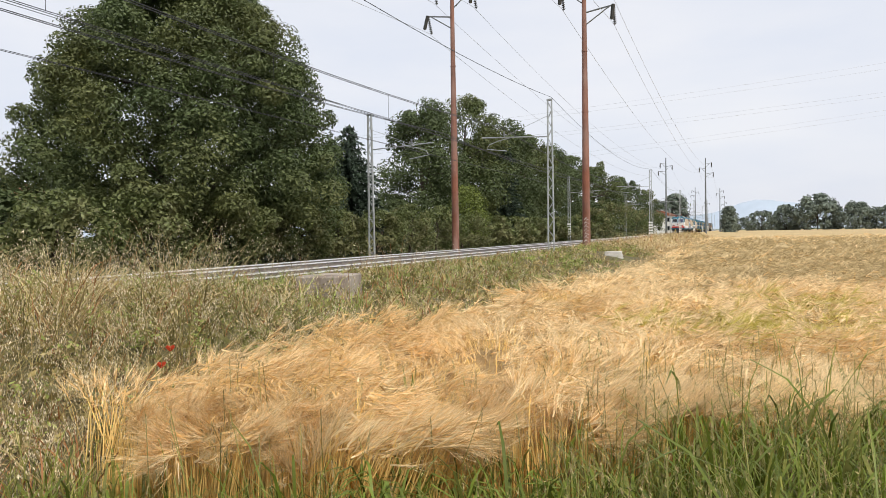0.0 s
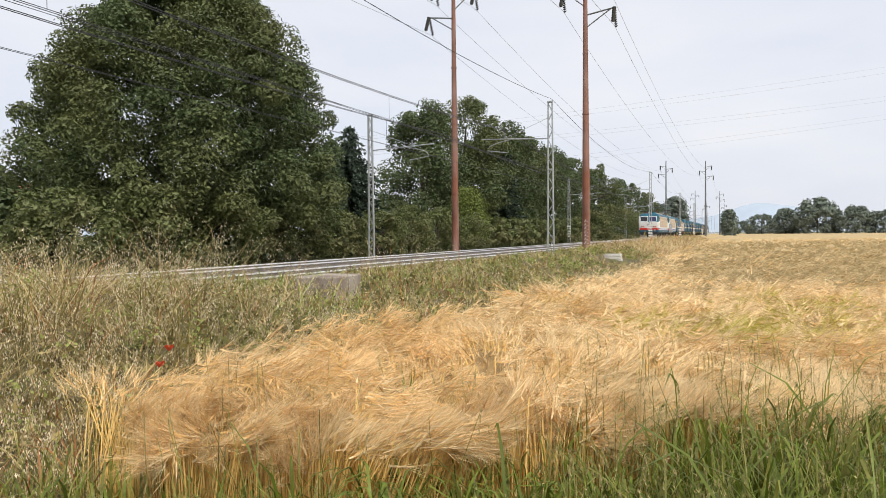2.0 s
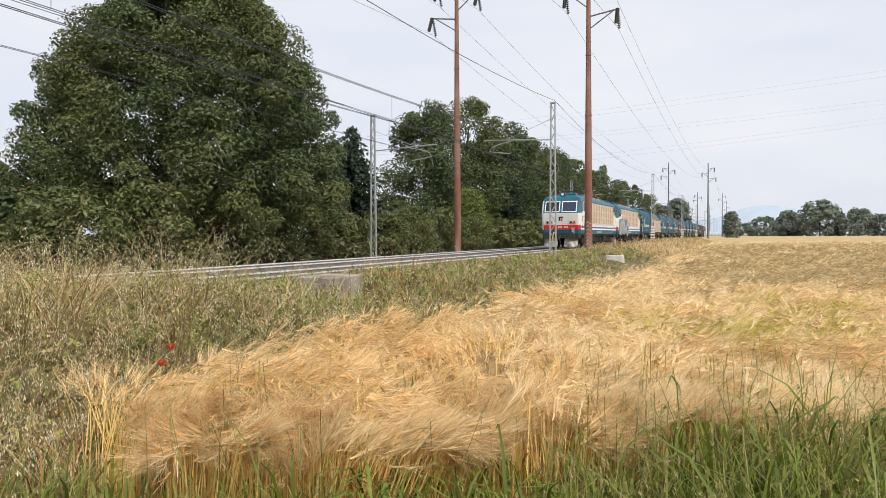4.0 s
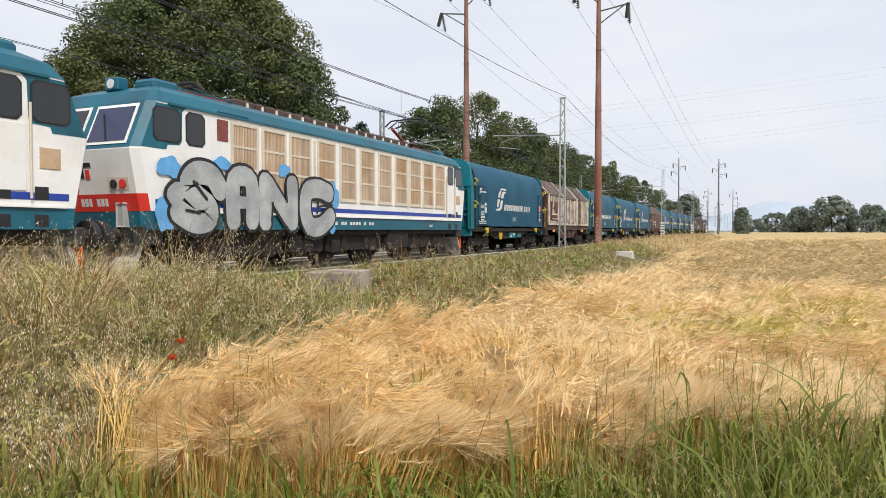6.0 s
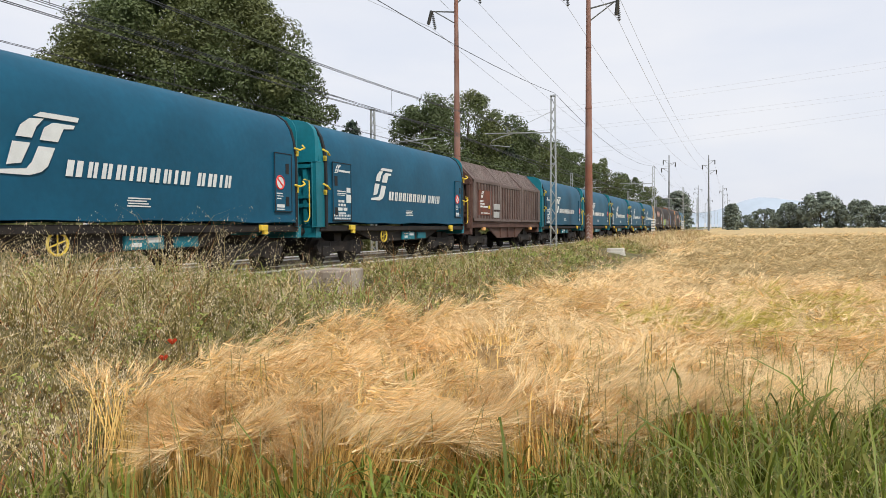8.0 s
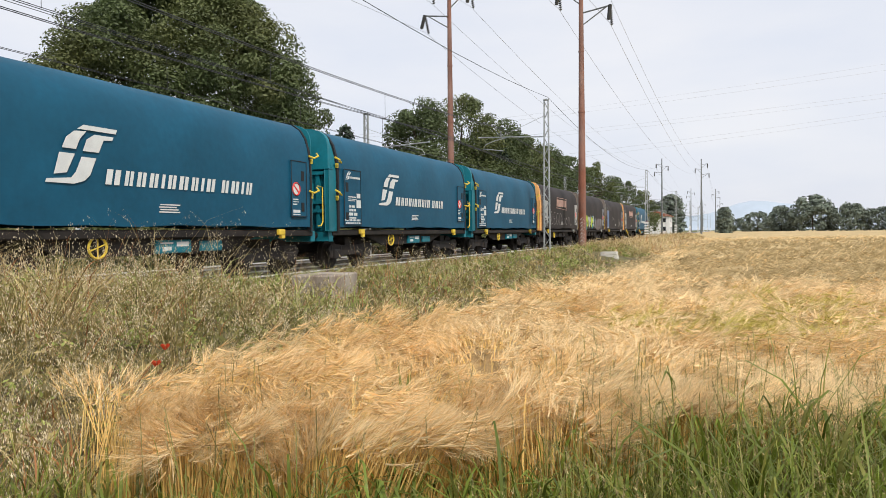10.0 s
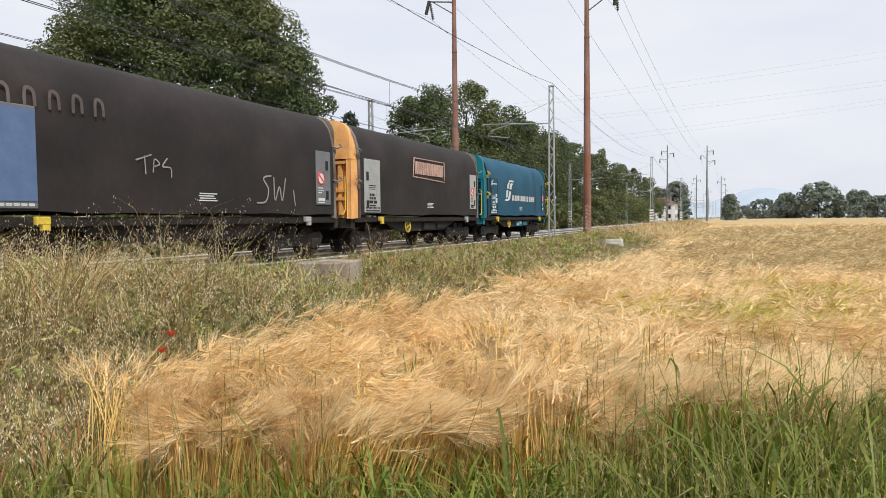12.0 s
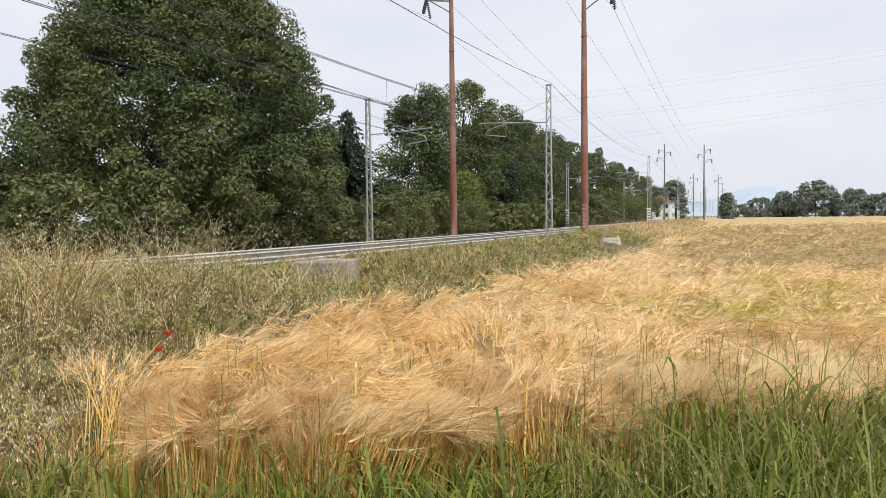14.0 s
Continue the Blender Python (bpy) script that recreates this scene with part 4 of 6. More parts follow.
    part("roof_step", Build().line([(1.4, -6.2, 3.6), (1.5, -6.2, 3.68), (1.5, -5.2, 3.68), (1.4, -5.2, 3.6)], 0.02, 5), "loco_teal", root)
    pantograph(root, -5.9, False, 1)
    pantograph(root, 5.9, True, -1)
    # three bogies
    for c in (-5.2, 0, 5.2):
        bg = Build()
        for sx in (-1.12, 1.12):
            bg.prism([(c - 1.7, 0.95), (c + 1.7, 0.95), (c + 1.6, 0.6), (c + 0.6, 0.5), (c - 0.6, 0.5), (c - 1.6, 0.6)], sx - 0.07, sx + 0.07, axis="x")
            for a in (-1.08, 1.08):
                bg.box(sx - 0.14, c + a - 0.24, 0.42, sx + 0.14, c + a + 0.24, 0.84, 0.04)
                for q in (-0.42, 0.42):
                    bg.tube((sx + 0.06, c + a + q, 0.5), (sx + 0.06, c + a + q, 0.98), 0.1, n=9)
        bg.box(-1.1, c - 0.3, 0.6, 1.1, c + 0.3, 1.0)
        part("bogie_frame", bg, "under_dark", root)
        wheelsets(root, (c - 1.08, c + 1.08), 0.62)
    for y0, y1 in ((-3.4, -1.9), (1.9, 3.4)):
        part("equipment_box", Build().box(0.7, y0, 0.5, 1.35, y1, 1.1, 0.03), "under_dark", root)
    part("floor_pan", Build().box(-1.3, -7.6, 0.95, 1.3, 7.6, 1.12), "under_dark", root)
    if painted:
        for k, (cy, cz, ry, rz) in enumerate(((-7.6, 2.35, 0.3, 0.24), (-6.05, 2.55, 0.3, 0.14), (-3.85, 2.58, 0.24, 0.15), (-1.55, 2.05, 0.22, 0.38), (-1.75, 1.25, 0.22, 0.26), (-7.75, 1.38, 0.24, 0.34))):
            part("spray_paint", blob(Build(), x + 0.037, cy, cz, ry, rz, 60 + k), "spray_blue", root, "light blue spray paint")
        letters = [(0.25, [(-6.18, 1.98), (-6.45, 2.26), (-6.90, 2.28), (-7.12, 2.02), (-6.85, 1.78), (-6.52, 1.58), (-6.55, 1.32), (-6.95, 1.27), (-7.38, 1.46)]),
                   (0.21, [(-7.50, 1.80), (-7.42, 1.86)]),
                   (0.23, [(-5.75, 1.32), (-5.72, 2.22), (-5.14, 2.22), (-5.10, 1.32)]), (0.14, [(-5.6, 1.72), (-5.2, 1.72)]),
                   (0.23, [(-4.62, 1.30), (-4.62, 2.25)]), (0.21, [(-4.5, 2.2), (-3.68, 1.38)]), (0.23, [(-3.55, 1.30), (-3.55, 2.25)]),
                   (0.25, [(-1.88, 2.10), (-2.35, 2.20), (-2.88, 2.10), (-2.98, 1.60), (-2.75, 1.20), (-2.25, 1.20), (-1.80, 1.45)])]
        for k, (hw, pts) in enumerate(letters):
            part("spray_paint", fat_stroke(Build(), x + 0.038 + 0.0012 * k, pts, hw + 0.075), "spray_black", root, "black spray outline")
        for k, (hw, pts) in enumerate(letters):
            part("spray_paint", fat_stroke(Build(), x + 0.052 + 0.0012 * k, pts, hw), "spray_grey", root, "silver spray paint")
        for k, (hw, pts) in enumerate(((0.035, [(-6.98, 2.1), (-6.6, 1.75)]), (0.03, [(-7.2, 1.5), (-6.8, 1.45)]), (0.045, [(-5.42, 1.32), (-5.42, 1.52)]), (0.045, [(-5.42, 1.92), (-5.42, 2.05)]), (0.03, [(-4.4, 1.3), (-4.34, 1.75)]), (0.03, [(-3.82, 2.2), (-3.78, 1.8)]), (0.04, [(-2.45, 1.55), (-2.4, 1.9)]), (0.03, [(-2.4, 1.72), (-1.7, 1.78)]))):
            part("spray_paint", fat_stroke(Build(), x + 0.064 + 0.001 * k, pts, hw), "spray_black", root, "black spray line")
    return root


def ribbed_wagon(rib, label):
    w = empty("freight_wagon", pose(NEAR, 0, 0), label, "freight wagon", "wagons of the train")
    for k, (y0, y1, o) in enumerate(((-5.5, -1.75, 0.0), (-1.85, 1.95, -0.05), (1.85, 5.5, 0.0))):
        hw, top, eave = 1.43 + o * 0.5, 4.08 + o, 3.22 + o
        prof = [(-hw, 1.42), (hw, 1.42), (hw, eave), (0.62, top), (-0.62, top), (-hw, eave)]
        sec = part("hood_section", Build().prism(prof, y0, y1), "brown_steel", w)
        n = 9
        for j in range(n):
            y = y0 + 0.28 + (y1 - y0 - 0.56) * j / (n - 1)
            if k == 0 and 1 <= j <= 4:
                part("rib", Build().box(hw, y - 0.055, eave - 0.42, hw + 0.06, y + 0.055, eave - 0.12), rib, sec)
                rb = Build().box(hw, y - 0.055, 1.5, hw + 0.06, y + 0.055, 1.66)
            else:
                rb = Build().box(hw, y - 0.06, 1.5, hw + 0.06, y + 0.06, eave - 0.12, 0.015)
            part("rib", rb, rib, sec)
        rr = Build()
        m = 24
        ux, uz = 0.62 - hw, top - eave
        for j in range(m):
            y = y0 + 0.08 + (y1 - y0 - 0.16) * j / (m - 1)
            rr.add([(hw + 0.02, y - 0.04, eave + 0.02), (hw + 0.02, y + 0.04, eave + 0.02), (0.64, y + 0.04, top + 0.04), (0.64, y - 0.04, top + 0.04), (hw + 0.0, y - 0.055, eave - 0.02), (hw + 0.0, y + 0.055, eave - 0.02), (0.62, y + 0.055, top), (0.62, y - 0.055, top)],
                   [(0, 1, 2, 3), (4, 0, 3, 7), (1, 5, 6, 2), (4, 5, 1, 0)])
        part("roof_corrugation", rr, "brown_roof", sec)
        part("eave_band", Build().box(hw, y0, eave - 0.1, hw + 0.05, y1, eave + 0.02), "brown_roof", sec)
        part("sill_band", Build().box(hw, y0, 1.40, hw + 0.05, y1, 1.52), rib, sec)
        for y in (y0, y1 - 0.14):
            fr = Build().box(hw, y, 1.4, hw + 0.075, y + 0.14, eave + 0.03)
            fr.add([(hw + 0.06, y, eave), (hw + 0.06, y + 0.14, eave), (0.64, y + 0.14, top + 0.07), (0.64, y, top + 0.07), (hw, y, eave), (hw, y + 0.14, eave), (0.62, y + 0.14, top), (0.62, y, top)], [(0, 1, 2, 3), (4, 0, 3, 7), (1, 5, 6, 2)])
            part("section_frame", fr, rib, sec)
    panel = part("sign_panel", Build().box(1.43, -4.75, 1.68, 1.46, -2.95, 2.82), "panel_red", w, "red-brown panel with worn white marks")
    wr = bars(Build(), 1.461, [(-4.6, -4.4, 2.27, 2.34), (-4.33, -4.2, 2.27, 2.34), (-4.6, -4.42, 2.15, 2.22), (-4.36, -4.05, 2.15, 2.22), (-4.6, -4.25, 2.02, 2.1), (-4.2, -3.6, 2.02, 2.1)] + [(-4.5 + 0.17 * k, -4.4 + 0.17 * k, 1.74, 1.8) for k in range(8)])
    rail_logo(wr, 1.461, -4.55, 2.44, 0.32)
    part("notice", wr, "plate_white", panel, "worn white markings")
    part("label_plate", Build().box(1.461, -3.5, 1.98, 1.475, -3.2, 2.12), "yellow", panel)
    part("data_plate", Build().box(1.46, -2.85, 1.95, 1.53, -2.0, 2.22, 0.01).box(1.46, -2.85, 1.58, 1.5, -2.0, 1.86), "plate_grey", w)
    for s in (-1, 1):
        e = Build().prism([(-1.42, 1.1), (1.42, 1.1), (1.42, 3.2), (0.62, 4.04), (-0.62, 4.04), (-1.42, 3.2)], s * 5.5, s * 5.62)
        part("end_wall", e, "brown_steel", w)
        rb = Build()
        for x in (-1.3, -0.45, 0.45, 1.3):
            rb.box(x - 0.07, s * 5.62, 1.1, x + 0.07, s * 5.74, 3.15)
        for z in (1.65, 1.85, 3.05):
            rb.box(-1.4, s * 5.62, z - 0.05, 1.4, s * 5.76, z + 0.05)
        part("end_frame", rb, "brown_steel", w)
        part("headstock", Build().box(-1.38, s * 5.45, 0.82, 1.38, s * 5.66, 1.14, 0.02), "brown_steel", w)
        buffers(w, s * 5.66, s)
        part("bracket", Build().box(1.30, s * 3.9 - 0.14, 0.98, 1.42, s * 3.9 + 0.14, 1.12, 0.015), "end_orange", w, "faded orange bracket")
        bog = Build()
        c = s * 3.9
        for sx in (-1.02, 1.02):
            bog.prism([(c - 1.35, 0.62), (c - 1.2, 0.78), (c - 0.5, 0.72), (c + 0.5, 0.72), (c + 1.2, 0.78), (c + 1.35, 0.62), (c + 1.2, 0.4), (c + 0.75, 0.36), (c + 0.3, 0.42), (c - 0.3, 0.42), (c - 0.75, 0.36), (c - 1.2, 0.4)], sx - 0.05, sx + 0.05, axis="x")
            for a in (-0.9, 0.9):
                bog.box(sx - 0.12, c + a - 0.17, 0.3, sx + 0.12, c + a + 0.17, 0.6, 0.03)
        bog.box(-1.0, c - 0.2, 0.45, 1.0, c + 0.2, 1.1)
        part("bogie_frame", bog, "under_dark", w)
        wheelsets(w, (c - 0.9, c + 0.9))
    part("sill", Build().box(-1.38, -5.5, 1.1, 1.38, 5.5, 1.42, 0.02), "brown_steel", w)
    fb = Build().prism([(-3.0, 1.1), (-1.6, 0.6), (1.6, 0.6), (3.0, 1.1)], 1.2, 1.26, axis="x").prism([(-3.0, 1.1), (-1.6, 0.6), (1.6, 0.6), (3.0, 1.1)], -1.26, -1.2, axis="x")
    for y in (-1.2, 0, 1.2):
        fb.box(1.26, y - 0.04, 0.62, 1.33, y + 0.04, 1.1)
    part("underframe_beam", fb, "brown_steel", w)
    return w


def tank_mark(w):
    """A framed mark of plain blocks."""
    x = 1.475
    b = Build()
    y0, y1, z0, z1 = -1.44, 1.38, 2.62, 3.30
    for a in ([(y0, z0), (y1 + 0.12, z0 - 0.08), (y1 + 0.12, z0 - 0.05), (y0, z0 + 0.04)], [(y0 + 0.1, z1), (y1 + 0.1, z1), (y1 + 0.1, z1 + 0.03), (y0 + 0.1, z1 + 0.03)], [(y0, z0), (y0 + 0.035, z0), (y0 + 0.135, z1), (y0 + 0.1, z1)], [(y1 + 0.08, z0), (y1 + 0.115, z0), (y1 + 0.1, z1), (y1 + 0.065, z1)]):
        b.prism(a, x - 0.03, x, axis="x")
    for k in range(8):
        wd = 0.29
        yy = y0 + 0.19 + k * 0.325
        slanted(b, x - 0.03, yy, z0 + 0.12, wd * 0.36, 0.46, 0.12, 0.03)
        slanted(b, x - 0.03, yy + wd * 0.55, z0 + 0.12, wd * 0.32, 0.46, 0.12, 0.03)
    part("mark", b, "mark_pink", w, "faded pink framed mark of plain blocks")


def scrawl(wagon_, y, z, size, paint, hw, strokes):
    """Loose hand-drawn strokes on a wagon's side; each stroke in units of the writing's height."""
    for k, pts in enumerate(strokes):
        part("chalk_scrawl", fat_stroke(Build(), 1.474 + 0.0006 * k, [(y + a * size, z + c * size) for a, c in pts], hw, 0.003, 6), paint, wagon_, "thin pale scrawl")


def build_train():
    first = locomotive("white electric locomotive with teal roof and tan side grilles", False)
    second = locomotive("white and teal electric locomotive with silver graffiti on its side", True)
    cars = [(first, LOCO_LEN), (second, LOCO_LEN)]
    teal = wagon("teal", "steel_teal")
    brown = ribbed_wagon("rib_pale", "rusty brown hooded freight wagon with pale vertical ribs")
    brown2 = ribbed_wagon("brown_roof", "brown steel hooded freight wagon with ribbed sides")
    darks = [wagon("dark", "end_orange"), wagon("dark", "end_grey"), wagon("dark", "end_grey"), wagon("dark", "end_orange")]
    tank_mark(darks[0])
    tank_mark(darks[3])
    scrawl(darks[0], -3.2, 1.5, 0.85, "chalk", 0.017, ([(0, 0.7), (0.2, 1.0), (0.42, 0.8), (0.1, 0.1), (0.7, 0.12)], [(1.5, 0.95), (1.1, 0.9), (1.05, 0.5), (1.4, 0.5), (1.05, 0.4), (1.15, 0.05), (1.6, 0.1)],
           [(2.5, 0.9), (2.0, 0.8), (1.85, 0.3), (2.2, 0.05), (2.6, 0.35), (2.25, 0.4)], [(3.3, 0.95), (2.85, 0.6), (3.0, 0.05), (3.6, 0.1), (3.8, 0.6), (3.3, 0.95)], [(4.25, 0.15), (4.35, 0.1)],
           [(4.8, 0.6), (4.8, 0.05)], [(5.4, 0.6), (5.1, 0.3), (5.4, 0.05), (5.75, 0.35), (5.4, 0.6)], [(6.1, 0.1), (6.2, 0.6), (6.6, 0.55), (6.75, 0.2), (7.2, 0.0), (7.5, 0.1)]))
    # painted shapes on the second dark wagon
    for m, cy, cz, ry, rz, q in (("spray_teal", -3.2, 1.66, 0.6, 0.46, 0), ("spray_grey", -2.0, 1.92, 1.1, 0.42, 1), ("spray_teal", -0.5, 1.84, 0.8, 0.48, 2), ("spray_dim", 2.2, 1.68, 1.6, 0.46, 3)):
        part("spray_paint", blob(Build(), 1.466 + 0.004 * (q % 2), cy, cz, ry, rz, 20 + q), m, darks[1], "dull spray paint")
    for k, (cy, ry) in enumerate(((-2.85, 0.52), (-1.85, 0.5), (-0.85, 0.5), (-0.05, 0.42))):
        part("spray_paint", blob(Build(), 1.476, cy, 1.82, ry * 1.08, 0.56, 30 + k, n=9, rough=0.26), "spray_black", darks[1])
        part("spray_paint", blob(Build(), 1.481, cy - 0.04, 1.85, ry * 0.8, 0.44, 30 + k, n=9, rough=0.26), ("spray_green", "spray_grey", "spray_green", "plate_grey")[k], darks[1], "bright spray paint")
        part("spray_paint", blob(Build(), 1.486, cy + 0.03, 1.72, 0.09, 0.15, 44 + k, n=7, rough=0.25), "spray_black", darks[1])
    for k in range(6):
        part("spray_paint", blob(Build(), 1.474, 0.9 + 0.58 * k, 1.72, 0.22, 0.46, 50 + k, n=9, rough=0.25), ("plate_slate", "spray_dim")[k % 2], darks[1], "faded grey spray paint")
    part("data_plate", Build().box(1.483, -4.98, 1.45, 1.495, -3.99, 2.95), "plate_blue", darks[2], "blue data plate")
    scrawl(darks[2], 1.75, 1.5, 0.75, "chalk", 0.02, ([(0.75, 0.95), (0.35, 0.85), (0.6, 0.5), (0.45, 0.1), (0.0, 0.05)], [(0.9, 0.9), (0.95, 0.15), (1.2, 0.6), (1.35, 0.15), (1.55, 0.9)], [(2.0, 0.5), (2.1, 0.0)]))
    scrawl(darks[2], -1.9, 2.0, 0.42, "chalk", 0.014, ([(0, 0.7), (0.9, 1.0)], [(0.5, 0.9), (0.55, 0.1)], [(1.0, 0.2), (1.1, 0.8), (1.4, 0.6), (1.05, 0.45)], [(1.9, 0.9), (1.6, 0.5), (2.1, 0.45), (2.15, 0.0)]))
    scrawl(darks[2], -4.6, 3.02, 0.3, "spray_dim", 0.03, [[(k * 1.5, 0), (k * 1.5 + 0.05, 0.9), (k * 1.5 + 0.5, 0.8), (k * 1.5 + 0.6, 0.05)] for k in range(5)])
    order = [teal, brown, "t", "t", "t", brown2, "t", "t", "t", "t", "t", *darks, "t"]
    for o in order:
        cars.append((copy_thing(teal, pose(NEAR, 0, 0)) if o == "t" else o, WAGON_LEN))
    return cars


CARS = build_train()


# ---- vegetation ----
mat("straw_gold", (0.70, 0.455, 0.185), 0.7, var=0.15, scale=0.6, island=0.38, translucent=0.25, spec=0.25)
mat("straw_pale", (0.86, 0.68, 0.40), 0.7, var=0.12, scale=0.6, island=0.32, translucent=0.25, spec=0.25)
mat("straw_stem", (0.74, 0.50, 0.17), 0.6, var=0.15, scale=0.6, island=0.3, translucent=0.2, spec=0.3)
mat("straw_dull", (0.42, 0.325, 0.165), 0.75, var=0.15, scale=0.3, island=0.2, translucent=0.2)
mat("straw_green", (0.52, 0.44, 0.10), 0.7, var=0.15, scale=0.6, island=0.25, translucent=0.25, spec=0.25)
mat("oat_pale", (0.70, 0.60, 0.42), 0.7, var=0.12, scale=0.6, island=0.3, translucent=0.2, spec=0.25)
mat("oat_stem", (0.44, 0.35, 0.17), 0.7, var=0.2, scale=0.6, island=0.35, translucent=0.2, spec=0.25)
mat("weed_green", (0.20, 0.195, 0.06), 0.65, var=0.25, scale=0.5, island=0.45, translucent=0.3, spec=0.3, second=(0.38, 0.295, 0.12), mix_scale=0.45)
mat("weed_rust", (0.34, 0.15, 0.055), 0.7, var=0.2, scale=0.6, island=0.35, translucent=0.2)
mat("weed_bright", (0.275, 0.315, 0.085), 0.65, var=0.25, scale=0.5, island=0.4, translucent=0.3, spec=0.3)
mat("grass_green", (0.155, 0.195, 0.026), 0.5, var=0.15, scale=0.8, island=0.45, translucent=0.35, spec=0.4)
mat("grass_light", (0.235, 0.23, 0.052), 0.55, var=0.15, scale=0.8, island=0.35, translucent=0.35, spec=0.35)
mat("grass_fresh", (0.20, 0.26, 0.045), 0.45, var=0.12, scale=0.8, island=0.25, translucent=0.4, spec=0.4)
mat("poppy_red", (0.55, 0.06, 0.02), 0.6, var=0.1, translucent=0.3)

ANG = radians(22.75)
CS, SN = math.cos(ANG), math.sin(ANG)


def to_xy(u, w):
    """From a frame laid along the field's front edge (u along it, w into the field) to the world."""
    return u * CS - w * SN, u * SN + w * CS


def field_edge(y):
    """x of the crop's edge along the bank."""
    return np.interp(y, [0, 2, 3, 4.2, 5, 6.5, 8.5, 13.7, 23, 60, 120, 700], [-2.4, -3.1, -3.7, -4.4, -4.8, -4.8, -4.35, -3.7, -3.5, -3.6, -4.2, -5.0]) + 0.12 * np.sin(y * 1.3) + 0.08 * np.sin(y * 3.1)


def front_edge(u):
    """w at which the crop begins behind the grass verge."""
    return 3.85 + 0.65 * smoothstep(0.2, 2.4, u) + 0.14 * np.sin(u * 2.3) + 0.1 * np.sin(u * 5.1) + 0.45 * smoothstep(-1.0, -3.0, u)


def ribbons(points, half, side):
    """Tapered ribbons. points (n, k, 3), half-widths (n, k), side vectors (n, 3). Triangles, last point sharp."""
    n, k, _ = points.shape
    s = side[:, None, :]
    left, right = points[:, :-1] - s * half[:, :-1, None], points[:, :-1] + s * half[:, :-1, None]
    v = np.concatenate([left, right, points[:, -1:]], 1)             # k-1, k-1, 1
    per = 2 * (k - 1) + 1
    f = []
    for i in range(k - 2):
        f += [(i, k - 1 + i, k + i), (i, k + i, i + 1)]
    f.append((k - 2, 2 * k - 3, 2 * k - 2))
    faces = np.array(f)[None] + (np.arange(n) * per)[:, None, None]
    return v.reshape(-1, 3), faces.reshape(-1, 3)


class Patch:
    """Gathers many triangles with material slots into one mesh."""

    def __init__(self):
        self.v, self.f, self.s, self.n = [], [], [], 0

    def add(self, v, f, slot):
        self.v.append(v), self.f.append(f + self.n)
        self.s.append(np.broadcast_to(slot, (len(f),)).copy())
        self.n += len(v)

    def make(self, name, mats, label, category, kind="stuff"):
        ob = np_mesh(name, np.concatenate(self.v), np.concatenate(self.f), mats, slots=np.concatenate(self.s))
        return tagged(ob, label, category, kind=kind)


